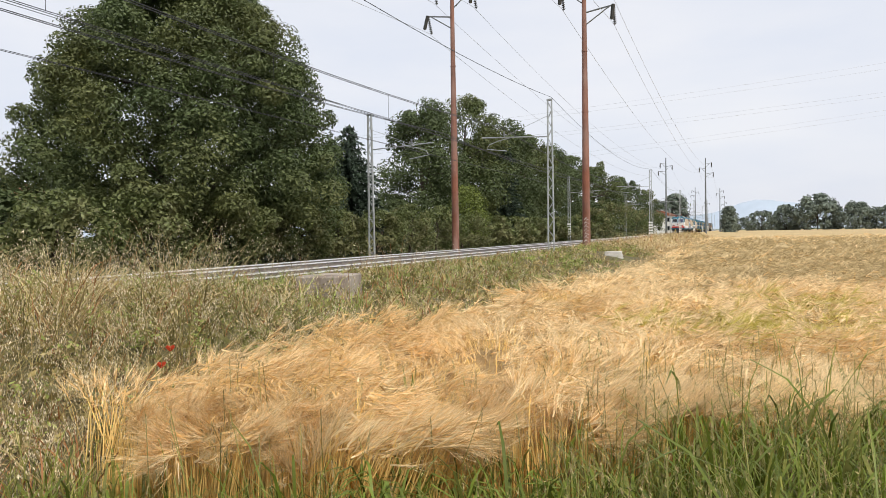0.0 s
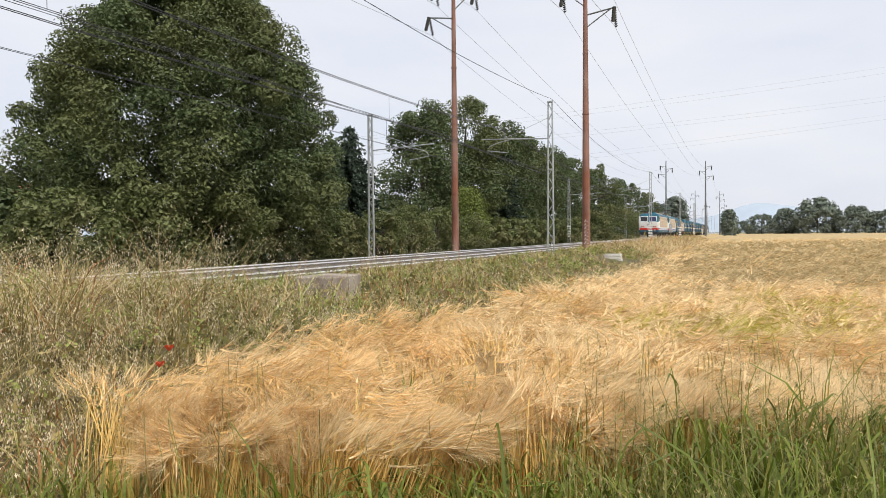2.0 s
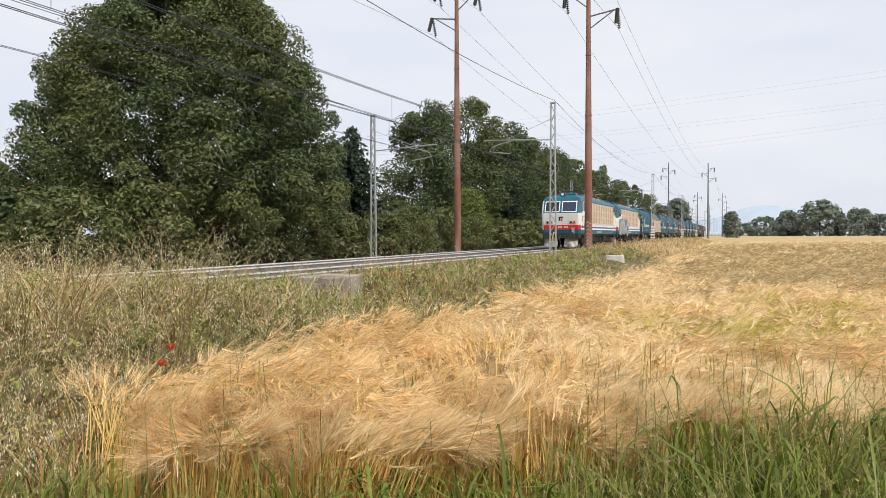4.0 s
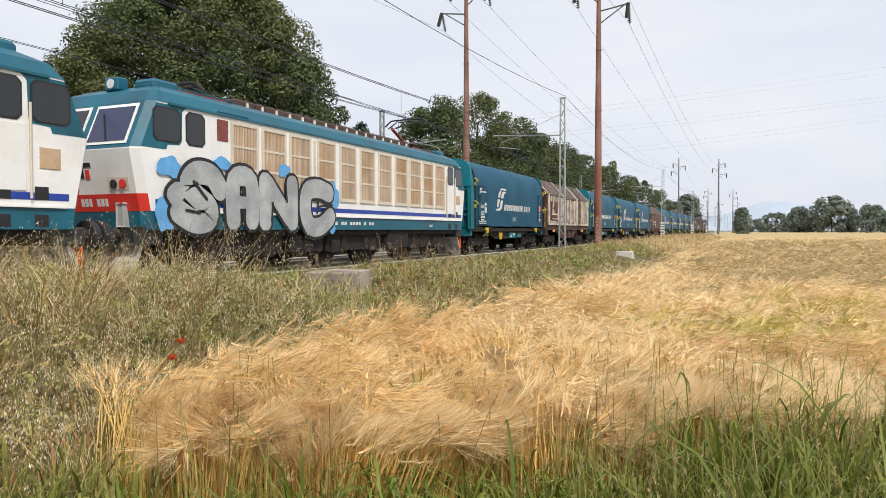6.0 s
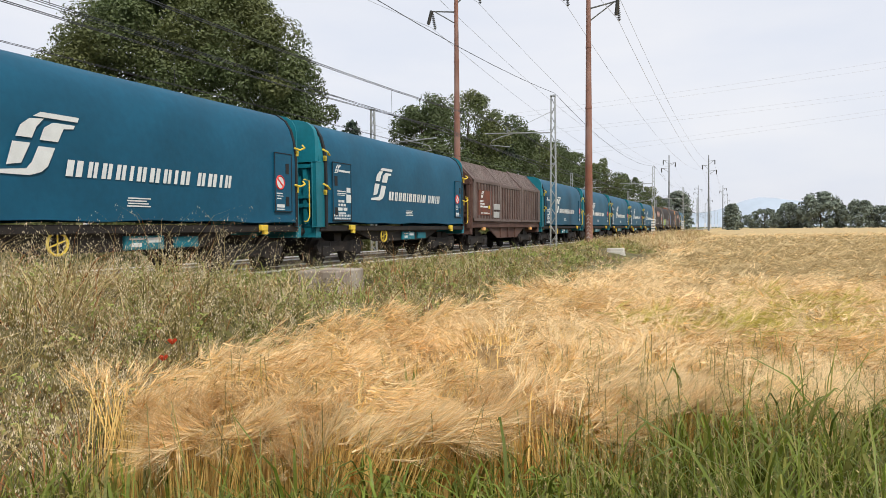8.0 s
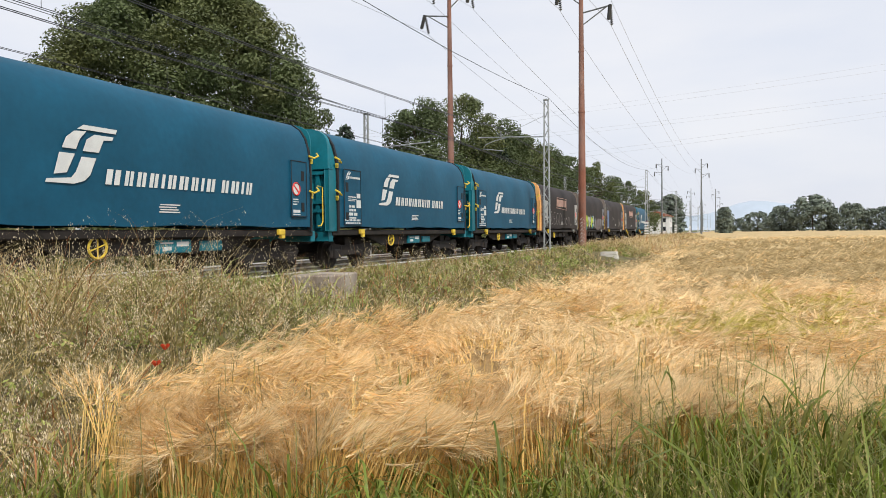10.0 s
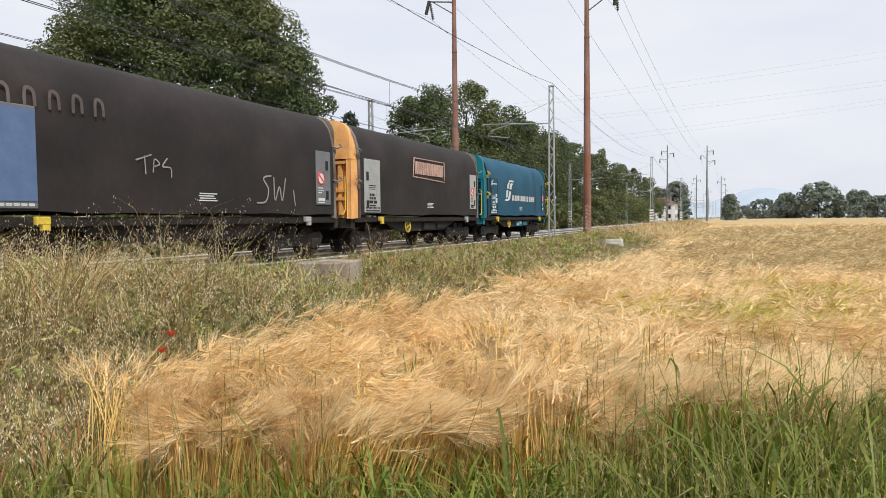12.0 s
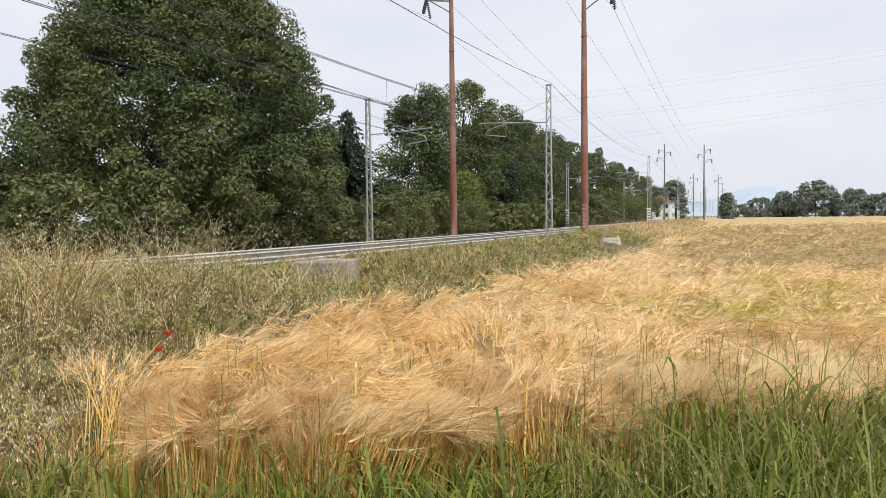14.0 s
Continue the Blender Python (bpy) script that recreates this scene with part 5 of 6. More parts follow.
def barley(r, u, w, scale, patch):
    """Awned ears on bent straws at (u, w); scale: thickness of what is drawn, larger farther off."""
    x, y = to_xy(u, w)
    keep = (x > field_edge(y) + 0.05 + 0.25 * r.rand(len(x))) & (w > front_edge(u))
    u, w, x, y, scale = u[keep], w[keep], x[keep], y[keep], scale[keep]
    n = len(x)
    gust = wave_noise(x, y, 2.6, 11)
    gust2 = wave_noise(x, y, 0.9, 12)
    ang = 0.4 + 1.7 * gust + 1.3 * gust2 + r.normal(0, 0.25, n)
    d = np.stack([np.cos(ang), np.sin(ang), np.zeros(n)], -1)
    z0 = ground_z(x, y)
    h = (0.70 + 0.06 * wave_noise(x, y, 3.3, 13) + 0.07 * gust2 + 0.07 * wave_noise(x, y, 0.5, 14)) * r.uniform(0.88, 1.06, n)
    lean = np.clip(0.16 + 0.14 * gust2 + r.normal(0, 0.06, n), 0.01, 0.5)
    # the outermost rows stand upright, with their awns fanning up
    rim = smoothstep(0.75, 0.1, w - front_edge(u) + 0.3 * gust2) * np.clip(0.6 + 0.5 * wave_noise(x, y, 0.6, 16), 0, 1)
    lean = lean * (1 - 0.8 * rim)
    base = np.stack([x, y, z0], -1)
    up = np.array([0, 0, 1.0])
    p1 = base + d * (0.2 * lean)[:, None] + up * (0.55 * h)[:, None]
    p2 = base + d * (0.75 * lean)[:, None] + up * (0.93 * h)[:, None]
    p3 = base + d * lean[:, None] + up * h[:, None]
    a = r.uniform(0, 6.283, n)
    side = np.stack([np.cos(a), np.sin(a), np.zeros(n)], -1)
    tone = wave_noise(x, y, 4.2, 21) + 0.35 * r.normal(0, 1, n)
    greenish = smoothstep(1.0, 0.2, np.hypot((u - 3.6) / 2.4, (w - 8.2) / 1.5)) + smoothstep(1.0, 0.3, np.hypot((u - 5.2) / 1.6, (w - 10.5) / 1.2))
    slot = np.where(r.rand(n) < greenish * 0.7, 2, np.where(tone > 0.45 - 0.75 * smoothstep(-0.5, 4, u), 1, 0))
    dull = smoothstep(12.5, 16, w) * smoothstep(0.28, 0.42, u / w + 0.05 * wave_noise(x, y, 9, 24)) * smoothstep(85, 60, w)
    dull = np.maximum(dull, 0.7 * smoothstep(0.5, 0.9, wave_noise(x, y, 14, 25)) * smoothstep(16, 24, w))
    slot = np.where(r.rand(n) < 0.85 * dull, 4, slot)
    near = w < 14
    v, f = ribbons(np.stack([base, p1, p2, p3], 1)[near], (np.array([[0.0028, 0.0025, 0.002, 0]]) * scale[:, None])[near], side[near])
    patch.add(v, f, np.repeat(np.where(slot == 2, 2, 3)[near], 5))
    droop = np.clip(0.0 + 0.45 * wave_noise(x, y, 0.7, 15) + r.normal(0, 0.28, n), -0.8, 0.9) + 0.9 * rim
    e = unit(d + up * droop[:, None] + r.normal(0, 0.15, (n, 3)))
    ln = 0.085 * r.uniform(0.8, 1.15, n) * np.sqrt(scale)
    q1, q2 = p3 + e * (ln * 0.45)[:, None], p3 + e * ln[:, None]
    es = unit(np.cross(e, r.normal(0, 1, (n, 3))))
    v, f = ribbons(np.stack([p3 - e * 0.01, q1, q2], 1), np.array([[0.003, 0.0046, 0]]) * scale[:, None], es)
    patch.add(v, f, np.repeat(slot, 3))
    full = (p3, e, ln, scale, slot)
    for k in range(14):
        # far off, half the awns are enough
        keep_ = near | (k < 7)
        p3, e, ln, scale, slot = (q[keep_] for q in full)
        n = len(p3)
        t0 = p3 + e * (ln * r.uniform(0.1, 0.95, n))[:, None]
        dr = unit(e + r.normal(0, 0.19, (n, 3)) + up * 0.08)
        tip = t0 + dr * (r.uniform(0.11, 0.21, n) * np.sqrt(scale))[:, None]
        sd = unit(np.cross(dr, r.normal(0, 1, (n, 3)))) * (0.00108 * scale)[:, None]
        vv = np.stack([t0 - sd, t0 + sd, tip], 1).reshape(-1, 3)
        patch.add(vv, np.arange(3 * n).reshape(-1, 3), np.where((slot == 2) | (slot == 4), slot, 1) if k % 2 else slot)


def build_crop():
    r = np.random.RandomState(7)
    p = Patch()
    for w0, w1, dens, sc in ((3.6, 5.2, 360, 1.3), (5.2, 8.0, 260, 1.45), (8.0, 13.0, 120, 2.1), (13, 24, 84, 2.2), (24, 46, 24, 3.8), (46, 90, 4.5, 7.0)):
        area = (w1 - w0) * (0.70 * (w0 + w1) + 1.2)
        n = int(area * dens)
        w = w0 + (w1 - w0) * r.rand(n)
        half = 0.70 * w + 0.6
        u = r.uniform(-1, 1, n) * half
        barley(r, u, w, np.full(n, sc) * r.uniform(0.85, 1.2, n), p)
    u = r.uniform(-2.4, 3.6, 1400)
    barley(r, u, front_edge(u) + 0.02 + 0.6 * r.rand(1400) ** 1.4, r.uniform(1.2, 1.7, 1400), p)
    p.make("barley_crop", ["straw_gold", "straw_pale", "straw_green", "straw_stem", "straw_dull"], "ripe golden barley with long awns bent by the wind", "barley")
    # the dense mass of straw under the ears, its near part coloured dark as gap shade, out to the far end of the field
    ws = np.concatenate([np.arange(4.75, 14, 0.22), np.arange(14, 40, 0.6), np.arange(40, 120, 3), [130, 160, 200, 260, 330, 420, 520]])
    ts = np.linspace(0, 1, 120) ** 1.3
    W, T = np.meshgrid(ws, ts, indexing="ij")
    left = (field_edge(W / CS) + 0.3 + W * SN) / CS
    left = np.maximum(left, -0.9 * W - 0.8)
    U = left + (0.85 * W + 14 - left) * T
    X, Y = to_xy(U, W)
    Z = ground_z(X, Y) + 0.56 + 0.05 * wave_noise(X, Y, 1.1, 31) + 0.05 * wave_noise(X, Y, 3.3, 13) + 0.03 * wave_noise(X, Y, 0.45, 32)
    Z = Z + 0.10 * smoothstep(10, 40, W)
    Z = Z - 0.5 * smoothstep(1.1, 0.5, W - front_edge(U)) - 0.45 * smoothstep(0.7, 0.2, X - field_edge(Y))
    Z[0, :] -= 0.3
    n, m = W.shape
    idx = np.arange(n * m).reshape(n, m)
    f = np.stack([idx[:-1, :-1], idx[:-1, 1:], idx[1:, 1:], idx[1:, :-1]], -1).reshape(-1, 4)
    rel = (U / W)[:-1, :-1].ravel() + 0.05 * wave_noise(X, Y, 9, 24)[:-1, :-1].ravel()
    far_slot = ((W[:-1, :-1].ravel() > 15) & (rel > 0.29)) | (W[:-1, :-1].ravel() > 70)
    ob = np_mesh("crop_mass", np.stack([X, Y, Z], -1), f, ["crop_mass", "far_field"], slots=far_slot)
    ob.data.polygons.foreach_set("use_smooth", [True] * len(ob.data.polygons))
    tagged(ob, "dense golden straw of the barley field, gap shade painted in, reaching the far trees", "barley field", kind="stuff")


def weed_height(x, y):
    h = np.interp(y, [0, 5.5, 8, 10.5, 13, 40, 55, 100], [1.25, 1.25, 1.05, 0.80, 0.68, 0.67, 0.95, 1.15])
    return h * (1 - (0.1 + 0.2 * smoothstep(9, 12, y)) * smoothstep(-8.6, -10.4, x)) * (0.42 + 0.58 * smoothstep(0.1, -3.0, x - field_edge(y)))


def by_block(x, y):
    """1 on the trampled patch round the concrete block and on its field side, 0 elsewhere."""
    dx, dy = x + 8.3, y - 13.25
    along, across = dx * 0.53 - dy * 0.85, dx * 0.85 + dy * 0.53
    return 0.93 * smoothstep(1.25, 0.85, np.abs(across)) * smoothstep(-1.1, -0.7, along) * smoothstep(3.6, 2.2, along)


def build_weeds():
    r = np.random.RandomState(17)
    p = Patch()
    up = np.array([0, 0, 1.0])

    def scatter(n, y0, y1, x0, x1):
        y = r.uniform(y0, y1, n)
        x = r.uniform(x0, x1, n)
        k = (x < field_edge(y) + 0.15 * r.rand(n)) & (by_block(x, y) < r.rand(n)) & ~((np.abs(x + 5.9) < 1.3) & (np.abs(y - 37.6) < 2.6))
        return x[k], y[k]

    def blades(x, y, h, wid, slot, bend=0.3):
        n = len(x)
        a = r.uniform(0, 6.283, n)
        d = np.stack([np.cos(a), np.sin(a), np.zeros(n)], -1)
        l = h * bend * r.uniform(0.2, 1.3, n)
        b = np.stack([x, y, ground_z(x, y)], -1)
        pts = np.stack([b, b + d * (0.15 * l)[:, None] + up * (0.5 * h)[:, None], b + d * (0.55 * l)[:, None] + up * (0.88 * h)[:, None], b + d * l[:, None] + up * h[:, None]], 1)
        c = a + 1.57 + r.normal(0, 0.5, n)
        v, f = ribbons(pts, np.array([[0.7, 1.0, 0.7, 0]]) * wid[:, None], np.stack([np.cos(c), np.sin(c), np.zeros(n)], -1))
        p.add(v, f, np.repeat(slot, 5) if np.ndim(slot) else slot)
        return pts[:, 3], d

    for n, y0, y1, sc in ((17000, 1.2, 9, 1.0), (15000, 9, 22, 1.5), (15000, 22, 60, 1.7), (7000, 60, 160, 3.8)):
        x, y = scatter(n, y0, y1, -10.5, -3.3)
        h = weed_height(x, y) * r.uniform(0.35, 0.9, len(x)) * (1 + 0.25 * wave_noise(x, y, 1.5, 47))
        dry = wave_noise(x, y, 3.0, 41) + r.normal(0, 0.5, len(x)) + 1.6 * smoothstep(40, 60, y)
        slot = np.where(dry > 0.55 - 0.5 * smoothstep(9, 6, y), 1, 0)
        slot = np.where((slot == 0) & (y > 8.5) & (y < 46) & (r.rand(len(x)) < 0.7), 4, slot)
        slot = np.where(r.rand(len(x)) < 0.30 * smoothstep(-5.9, -4.7, x) + 0.10 + 0.35 * smoothstep(1.6, 0.8, np.hypot(x + 7.0, y - 13.6)), 3, slot)
        h = h * (1 + 0.22 * wave_noise(x, y, 0.55, 49))
        blades(x, y, h, np.full(len(x), 0.006 * sc) * r.uniform(0.7, 1.5, len(x)), slot, 0.9)
    # broad leaves low in the bank
    x, y = scatter(9000, 1.5, 24, -9.8, -4.4)
    n = len(x)
    c = np.stack([x, y, ground_z(x, y) + weed_height(x, y) * r.uniform(0.15, 0.75, n)], -1)
    a, b = unit(r.normal(0, 1, (n, 3))), unit(r.normal(0, 1, (n, 3)))
    s = (0.03 + 0.04 * r.rand(n) * (1 + y / 15))[:, None]
    v = np.stack([c - a * s, c + b * s * 0.5, c + a * s, c - b * s * 0.5], 1).reshape(-1, 3)
    p.add(v, (np.array([(0, 1, 2), (0, 2, 3)])[None] + 4 * np.arange(n)[:, None, None]).reshape(-1, 3), 0)
    # bushy plants: leaves gathered round leaning stems
    for n, y0, y1, x0, per, sz in ((420, 1.8, 9, -10.0, 60, 0.030), (420, 9, 22, -9.9, 46, 0.042), (300, 22, 50, -9.9, 30, 0.07)):
        cx, cy = scatter(n, y0, y1, x0, -4.6)
        n = len(cx)
        hh = weed_height(cx, cy) * r.uniform(0.55, 1.0, n)
        rad = r.uniform(0.14, 0.34, n)
        k = np.repeat(np.arange(n), per)
        d = unit(r.normal(0, 1, (n * per, 3)) + np.array([0, 0, 0.3])) * (r.rand(n * per) ** 0.4)[:, None]
        q = np.stack([cx[k] + d[:, 0] * rad[k], cy[k] + d[:, 1] * rad[k], ground_z(cx[k], cy[k]) + hh[k] * (0.68 + 0.32 * d[:, 2])], -1)
        nrm = unit(d + r.normal(0, 0.5, (n * per, 3)) + np.array([0, 0, 0.5]))
        a = unit(np.cross(nrm, r.normal(0, 1, (n * per, 3))))
        b = np.cross(nrm, a)
        s = (sz * r.uniform(0.6, 1.4, n * per))[:, None]
        v = np.stack([q - a * s, q + b * s * 0.4, q + a * s, q - b * s * 0.4], 1).reshape(-1, 3)
        kind = np.where(r.rand(n) < 0.2, 1, np.where(r.rand(n) < 0.5, 4, 0))
        p.add(v, (np.array([(0, 1, 2), (0, 2, 3)])[None] + 4 * np.arange(n * per)[:, None, None]).reshape(-1, 3), np.repeat(kind[k], 2))
    # wild oats: stems with hanging spikelets
    for n, y0, y1, sc, m in ((6400, 1.6, 9, 1.0, 15), (4200, 9, 20, 1.5, 8), (2600, 20, 50, 2.4, 5), (2200, 45, 110, 4.5, 4)):
        x, y = scatter(n, y0, y1, -10.3, -3.9)
        k = r.rand(len(x)) < np.clip(0.5 + 0.9 * wave_noise(x, y, 1.7, 43), 0.06, 1) * np.where(y > 10, 0.55 + 0.45 * smoothstep(40, 50, y), 1)
        x, y = x[k], y[k]
        n = len(x)
        h = weed_height(x, y) * r.uniform(0.6, 1.1, n) * (1 + 0.22 * wave_noise(x, y, 1.5, 47))
        h = h * np.where(r.rand(n) < 0.45, 1 + 0.65 * smoothstep(6.5, 9, y) * smoothstep(30, 18, y) * (0.6 + 0.6 * smoothstep(-7.5, -8.8, x)), 1)
        top, d = blades(x, y, h, np.full(n, 0.003 * sc), np.where(r.rand(n) < 0.25, 3, 1), 0.85)
        for j in range(m):
            t = r.uniform(0.0, 0.36, n)
            at = top - up * (t * h * 0.75)[:, None] - d * (t * h * 0.55)[:, None]
            off = r.normal(0, 1, (n, 3)) * np.array([1, 1, 0.25])
            q = at + unit(off) * ((0.02 + 0.15 * t) * r.uniform(0.4, 1.5, n))[:, None]
            dn = unit(np.stack([r.normal(0, 0.35, n), r.normal(0, 0.35, n), -np.ones(n)], -1))
            sd = unit(np.cross(dn, r.normal(0, 1, (n, 3))))
            L, Wd = (0.030 * np.sqrt(sc)), 0.0040 * sc
            v = np.stack([q, q + dn * L * 0.4 - sd * Wd, q + dn * L, q + dn * L * 0.4 + sd * Wd], 1).reshape(-1, 3)
            p.add(v, (np.array([(0, 1, 2), (0, 2, 3)])[None] + 4 * np.arange(n)[:, None, None]).reshape(-1, 3), 2)
    p.make("wild_oats_and_weeds", ["weed_green", "oat_stem", "oat_pale", "weed_rust", "weed_bright"], "tall wild oats and green weeds on the railway bank", "weeds")
    # tangled mass under the stems; its dark colour paints the shade in the gaps
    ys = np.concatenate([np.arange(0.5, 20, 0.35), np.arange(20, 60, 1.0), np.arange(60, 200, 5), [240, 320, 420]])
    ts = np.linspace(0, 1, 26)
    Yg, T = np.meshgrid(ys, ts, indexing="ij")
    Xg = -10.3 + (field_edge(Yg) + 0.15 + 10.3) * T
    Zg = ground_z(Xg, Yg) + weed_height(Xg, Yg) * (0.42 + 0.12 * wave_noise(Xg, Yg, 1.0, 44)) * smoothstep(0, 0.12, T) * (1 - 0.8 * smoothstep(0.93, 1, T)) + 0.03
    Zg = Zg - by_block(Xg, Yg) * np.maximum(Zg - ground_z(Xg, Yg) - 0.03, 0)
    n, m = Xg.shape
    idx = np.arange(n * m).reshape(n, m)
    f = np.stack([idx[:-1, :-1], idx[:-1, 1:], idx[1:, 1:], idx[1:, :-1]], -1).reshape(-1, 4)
    ob = np_mesh("weed_undergrowth", np.stack([Xg, Yg, Zg], -1), f, ["weed_mass_shaded", "far_field"], slots=(Yg + 5 * wave_noise(Xg, Yg, 6, 48))[:-1, :-1].ravel() > 46)
    tagged(ob, "matted green and brown undergrowth on the bank, darkened as shade between stems", "weeds", kind="stuff")


def build_verge():
    """Fresh green grass in front of the crop."""
    r = np.random.RandomState(27)
    p = Patch()
    up = np.array([0, 0, 1.0])
    n = 17000
    w = r.uniform(1.5, 5.6, n)
    u = r.uniform(-1, 1, n) * (0.74 * w + 0.6)
    lim = front_edge(u) + 0.25 + 0.35 * smoothstep(0.8, 2.0, u)
    dens = np.where(w < lim - 0.55, 1, 0.3) * (1 - 0.25 * smoothstep(-0.3, -1.5, u) * smoothstep(2.6, 3.4, w))
    k = (w < lim) & (r.rand(n) < dens)
    u, w = u[k], w[k]
    n = len(u)
    x, y = to_xy(u, w)
    h = (0.36 + 0.31 * r.rand(n)) * (1 + 0.42 * smoothstep(0.0, 1.5, u)) * (0.9 + 0.1 * wave_noise(x, y, 0.8, 51))
    tall = r.rand(n) < 0.06
    h = np.where(tall, h * 1.3, h)
    a = r.uniform(0, 6.283, n)
    d = np.stack([np.cos(a), np.sin(a), np.zeros(n)], -1)
    l = h * r.uniform(0.1, 0.75, n)
    b = np.stack([x, y, ground_z(x, y)], -1)
    wid = np.where(r.rand(n) < 0.26, 0.0095, 0.0034) * r.uniform(0.8, 1.3, n)
    fr = [(0, 0), (0.06, 0.35), (0.2, 0.66), (0.45, 0.9), (0.75, 1.0), (1.0, 0.93)]
    pts = np.stack([b + d * (q * l)[:, None] + up * (z * h)[:, None] for q, z in fr], 1)
    c = a + 1.57 + r.normal(0, 0.3, n)
    v, f = ribbons(pts, np.array([[0.6, 0.9, 1, 0.9, 0.6, 0]]) * wid[:, None], np.stack([np.cos(c), np.sin(c), np.zeros(n)], -1))
    pale = (r.rand(n) < 0.3 + 0.25 * smoothstep(-0.5, -2, u))
    p.add(v, f, np.repeat(np.where(pale, 1, 0), 9))
    # tufts of broad arching leaves
    n = 70
    tw = r.uniform(2.2, 3.8, n)
    tu = r.uniform(-0.25, 1.0, n) * (0.7 * tw)
    per = 7
    k = np.repeat(np.arange(n), per)
    x, y = to_xy(tu[k] + r.normal(0, 0.03, n * per), tw[k] + r.normal(0, 0.03, n * per))
    m = n * per
    h = r.uniform(0.32, 0.62, m)
    a = r.uniform(0, 6.283, m)
    d = np.stack([np.cos(a), np.sin(a), np.zeros(m)], -1)
    l = h * r.uniform(0.35, 0.85, m)
    b = np.stack([x, y, ground_z(x, y)], -1)
    pts = np.stack([b + d * (q * l)[:, None] + up * (z * h)[:, None] for q, z in ((0, 0), (0.08, 0.45), (0.25, 0.8), (0.5, 1.0), (0.78, 0.98), (1.05, 0.8))], 1)
    c = a + 1.57 + r.normal(0, 0.2, m)
    v, f = ribbons(pts, np.array([[0.5, 0.9, 1, 1, 0.7, 0]]) * r.uniform(0.005, 0.0105, m)[:, None], np.stack([np.cos(c), np.sin(c), np.zeros(m)], -1))
    p.add(v, f, np.repeat(np.where(r.rand(n) < 0.5, 3, 0)[k], 9))
    # flowering grass heads standing over the rest
    n = 900
    w = r.uniform(2.6, 5.6, n)
    u = np.where(r.rand(n) < 0.7, r.uniform(0.5, 2.6, n), r.uniform(-3, 3, n)) * w / 3.2
    x, y = to_xy(u, w)
    h = r.uniform(0.62, 1.02, n)
    a = r.uniform(0, 6.283, n)
    d = np.stack([np.cos(a), np.sin(a), np.zeros(n)], -1)
    b = np.stack([x, y, ground_z(x, y)], -1)
    l = 0.30 * r.rand(n)
    pts = np.stack([b, b + d * (0.3 * l)[:, None] + up * (0.6 * h)[:, None], b + d * l[:, None] + up * h[:, None], b + d * (1.5 * l + 0.03)[:, None] + up * (h + 0.02)[:, None]], 1)
    side = np.stack([-d[:, 1], d[:, 0], d[:, 2]], -1)
    v, f = ribbons(pts, np.array([[0.0026, 0.0023, 0.0018, 0]]) * np.ones((n, 1)), side)
    p.add(v, f, 1)
    for j in range(14):
        t = r.uniform(0, 0.14, n)
        q = pts[:, 2] - up * t[:, None] - d * (t * 0.15)[:, None]
        dr = unit(up + r.normal(0, 0.4, (n, 3)))
        sd = unit(np.cross(dr, r.normal(0, 1, (n, 3)))) * 0.0034
        v = np.stack([q - sd, q + sd, q + dr * 0.02], 1).reshape(-1, 3)
        p.add(v, np.arange(3 * n).reshape(-1, 3), 2)
    p.make("verge_grass", ["grass_green", "grass_light", "oat_stem", "grass_fresh"], "fresh green grass in front of the barley", "grass")


def poppy(x, y, h):
    ob = empty("poppy", pose(x, y, float(ground_z(np.array(x), np.array(y)))), "red poppy among the weeds at the field edge", "flower", "poppies")
    part("stem", Build().tube((0, 0, 0), (0.02, 0, h), 0.004, 0.003, n=5), "weed_green", ob)
    for k in range(4):
        a = k * 1.57
        c, s = math.cos(a), math.sin(a)
        pet = Build().add([(0.02, 0, h), (0.02 + 0.034 * c - 0.03 * s, 0.034 * s + 0.03 * c, h + 0.045), (0.02 + 0.04 * c, 0.04 * s, h + 0.062), (0.02 + 0.034 * c + 0.03 * s, 0.034 * s - 0.03 * c, h + 0.05), (0.02 + 0.03 * c, 0.03 * s, h + 0.02)], [(0, 1, 4), (1, 2, 4), (2, 3, 4), (3, 0, 4)])
        part("petal", pet, "poppy_red", ob)


def sprig(u, w, h):
    """A few broad upright leaves standing over the ears."""
    x, y = to_xy(u, w)
    ob = empty("grass_sprig", pose(x, y, float(ground_z(np.array(x), np.array(y)))), "tuft of broad green leaves standing in the barley", "grass tuft", "grass tufts")
    for k, (a, ln, lean) in enumerate(((0.4, 1.0, 0.05), (2.6, 0.93, 0.11), (4.4, 0.85, 0.16), (5.4, 0.9, 0.08))):
        c, s = math.cos(a), math.sin(a)
        b = Build()
        pts = [(c * lean * t * t, s * lean * t * t, h * ln * t) for t in (0, 0.4, 0.7, 0.88, 1.0)]
        wd = [0.006, 0.013, 0.016, 0.011, 0.0]
        for p, q in zip(pts, wd):
            b.v += [(p[0] - s * q, p[1] + c * q, p[2]), (p[0] + c * q * 0.35, p[1] + s * q * 0.35, p[2]), (p[0] + s * q, p[1] - c * q, p[2])]
        for i in range(4):
            for j in range(2):
                b.f.append((3 * i + j, 3 * i + j + 1, 3 * i + j + 4, 3 * i + j + 3))
        part("leaf", b, "grass_green", ob)


sprig(-0.27, 5.4, 0.92)
sprig(-2.05, 5.3, 0.8)
build_crop()
build_weeds()
build_verge()
for px, py, ph in ((-5.2, 5.3, 0.68), (-5.12, 5.1, 0.56)):
    poppy(px, py, ph)


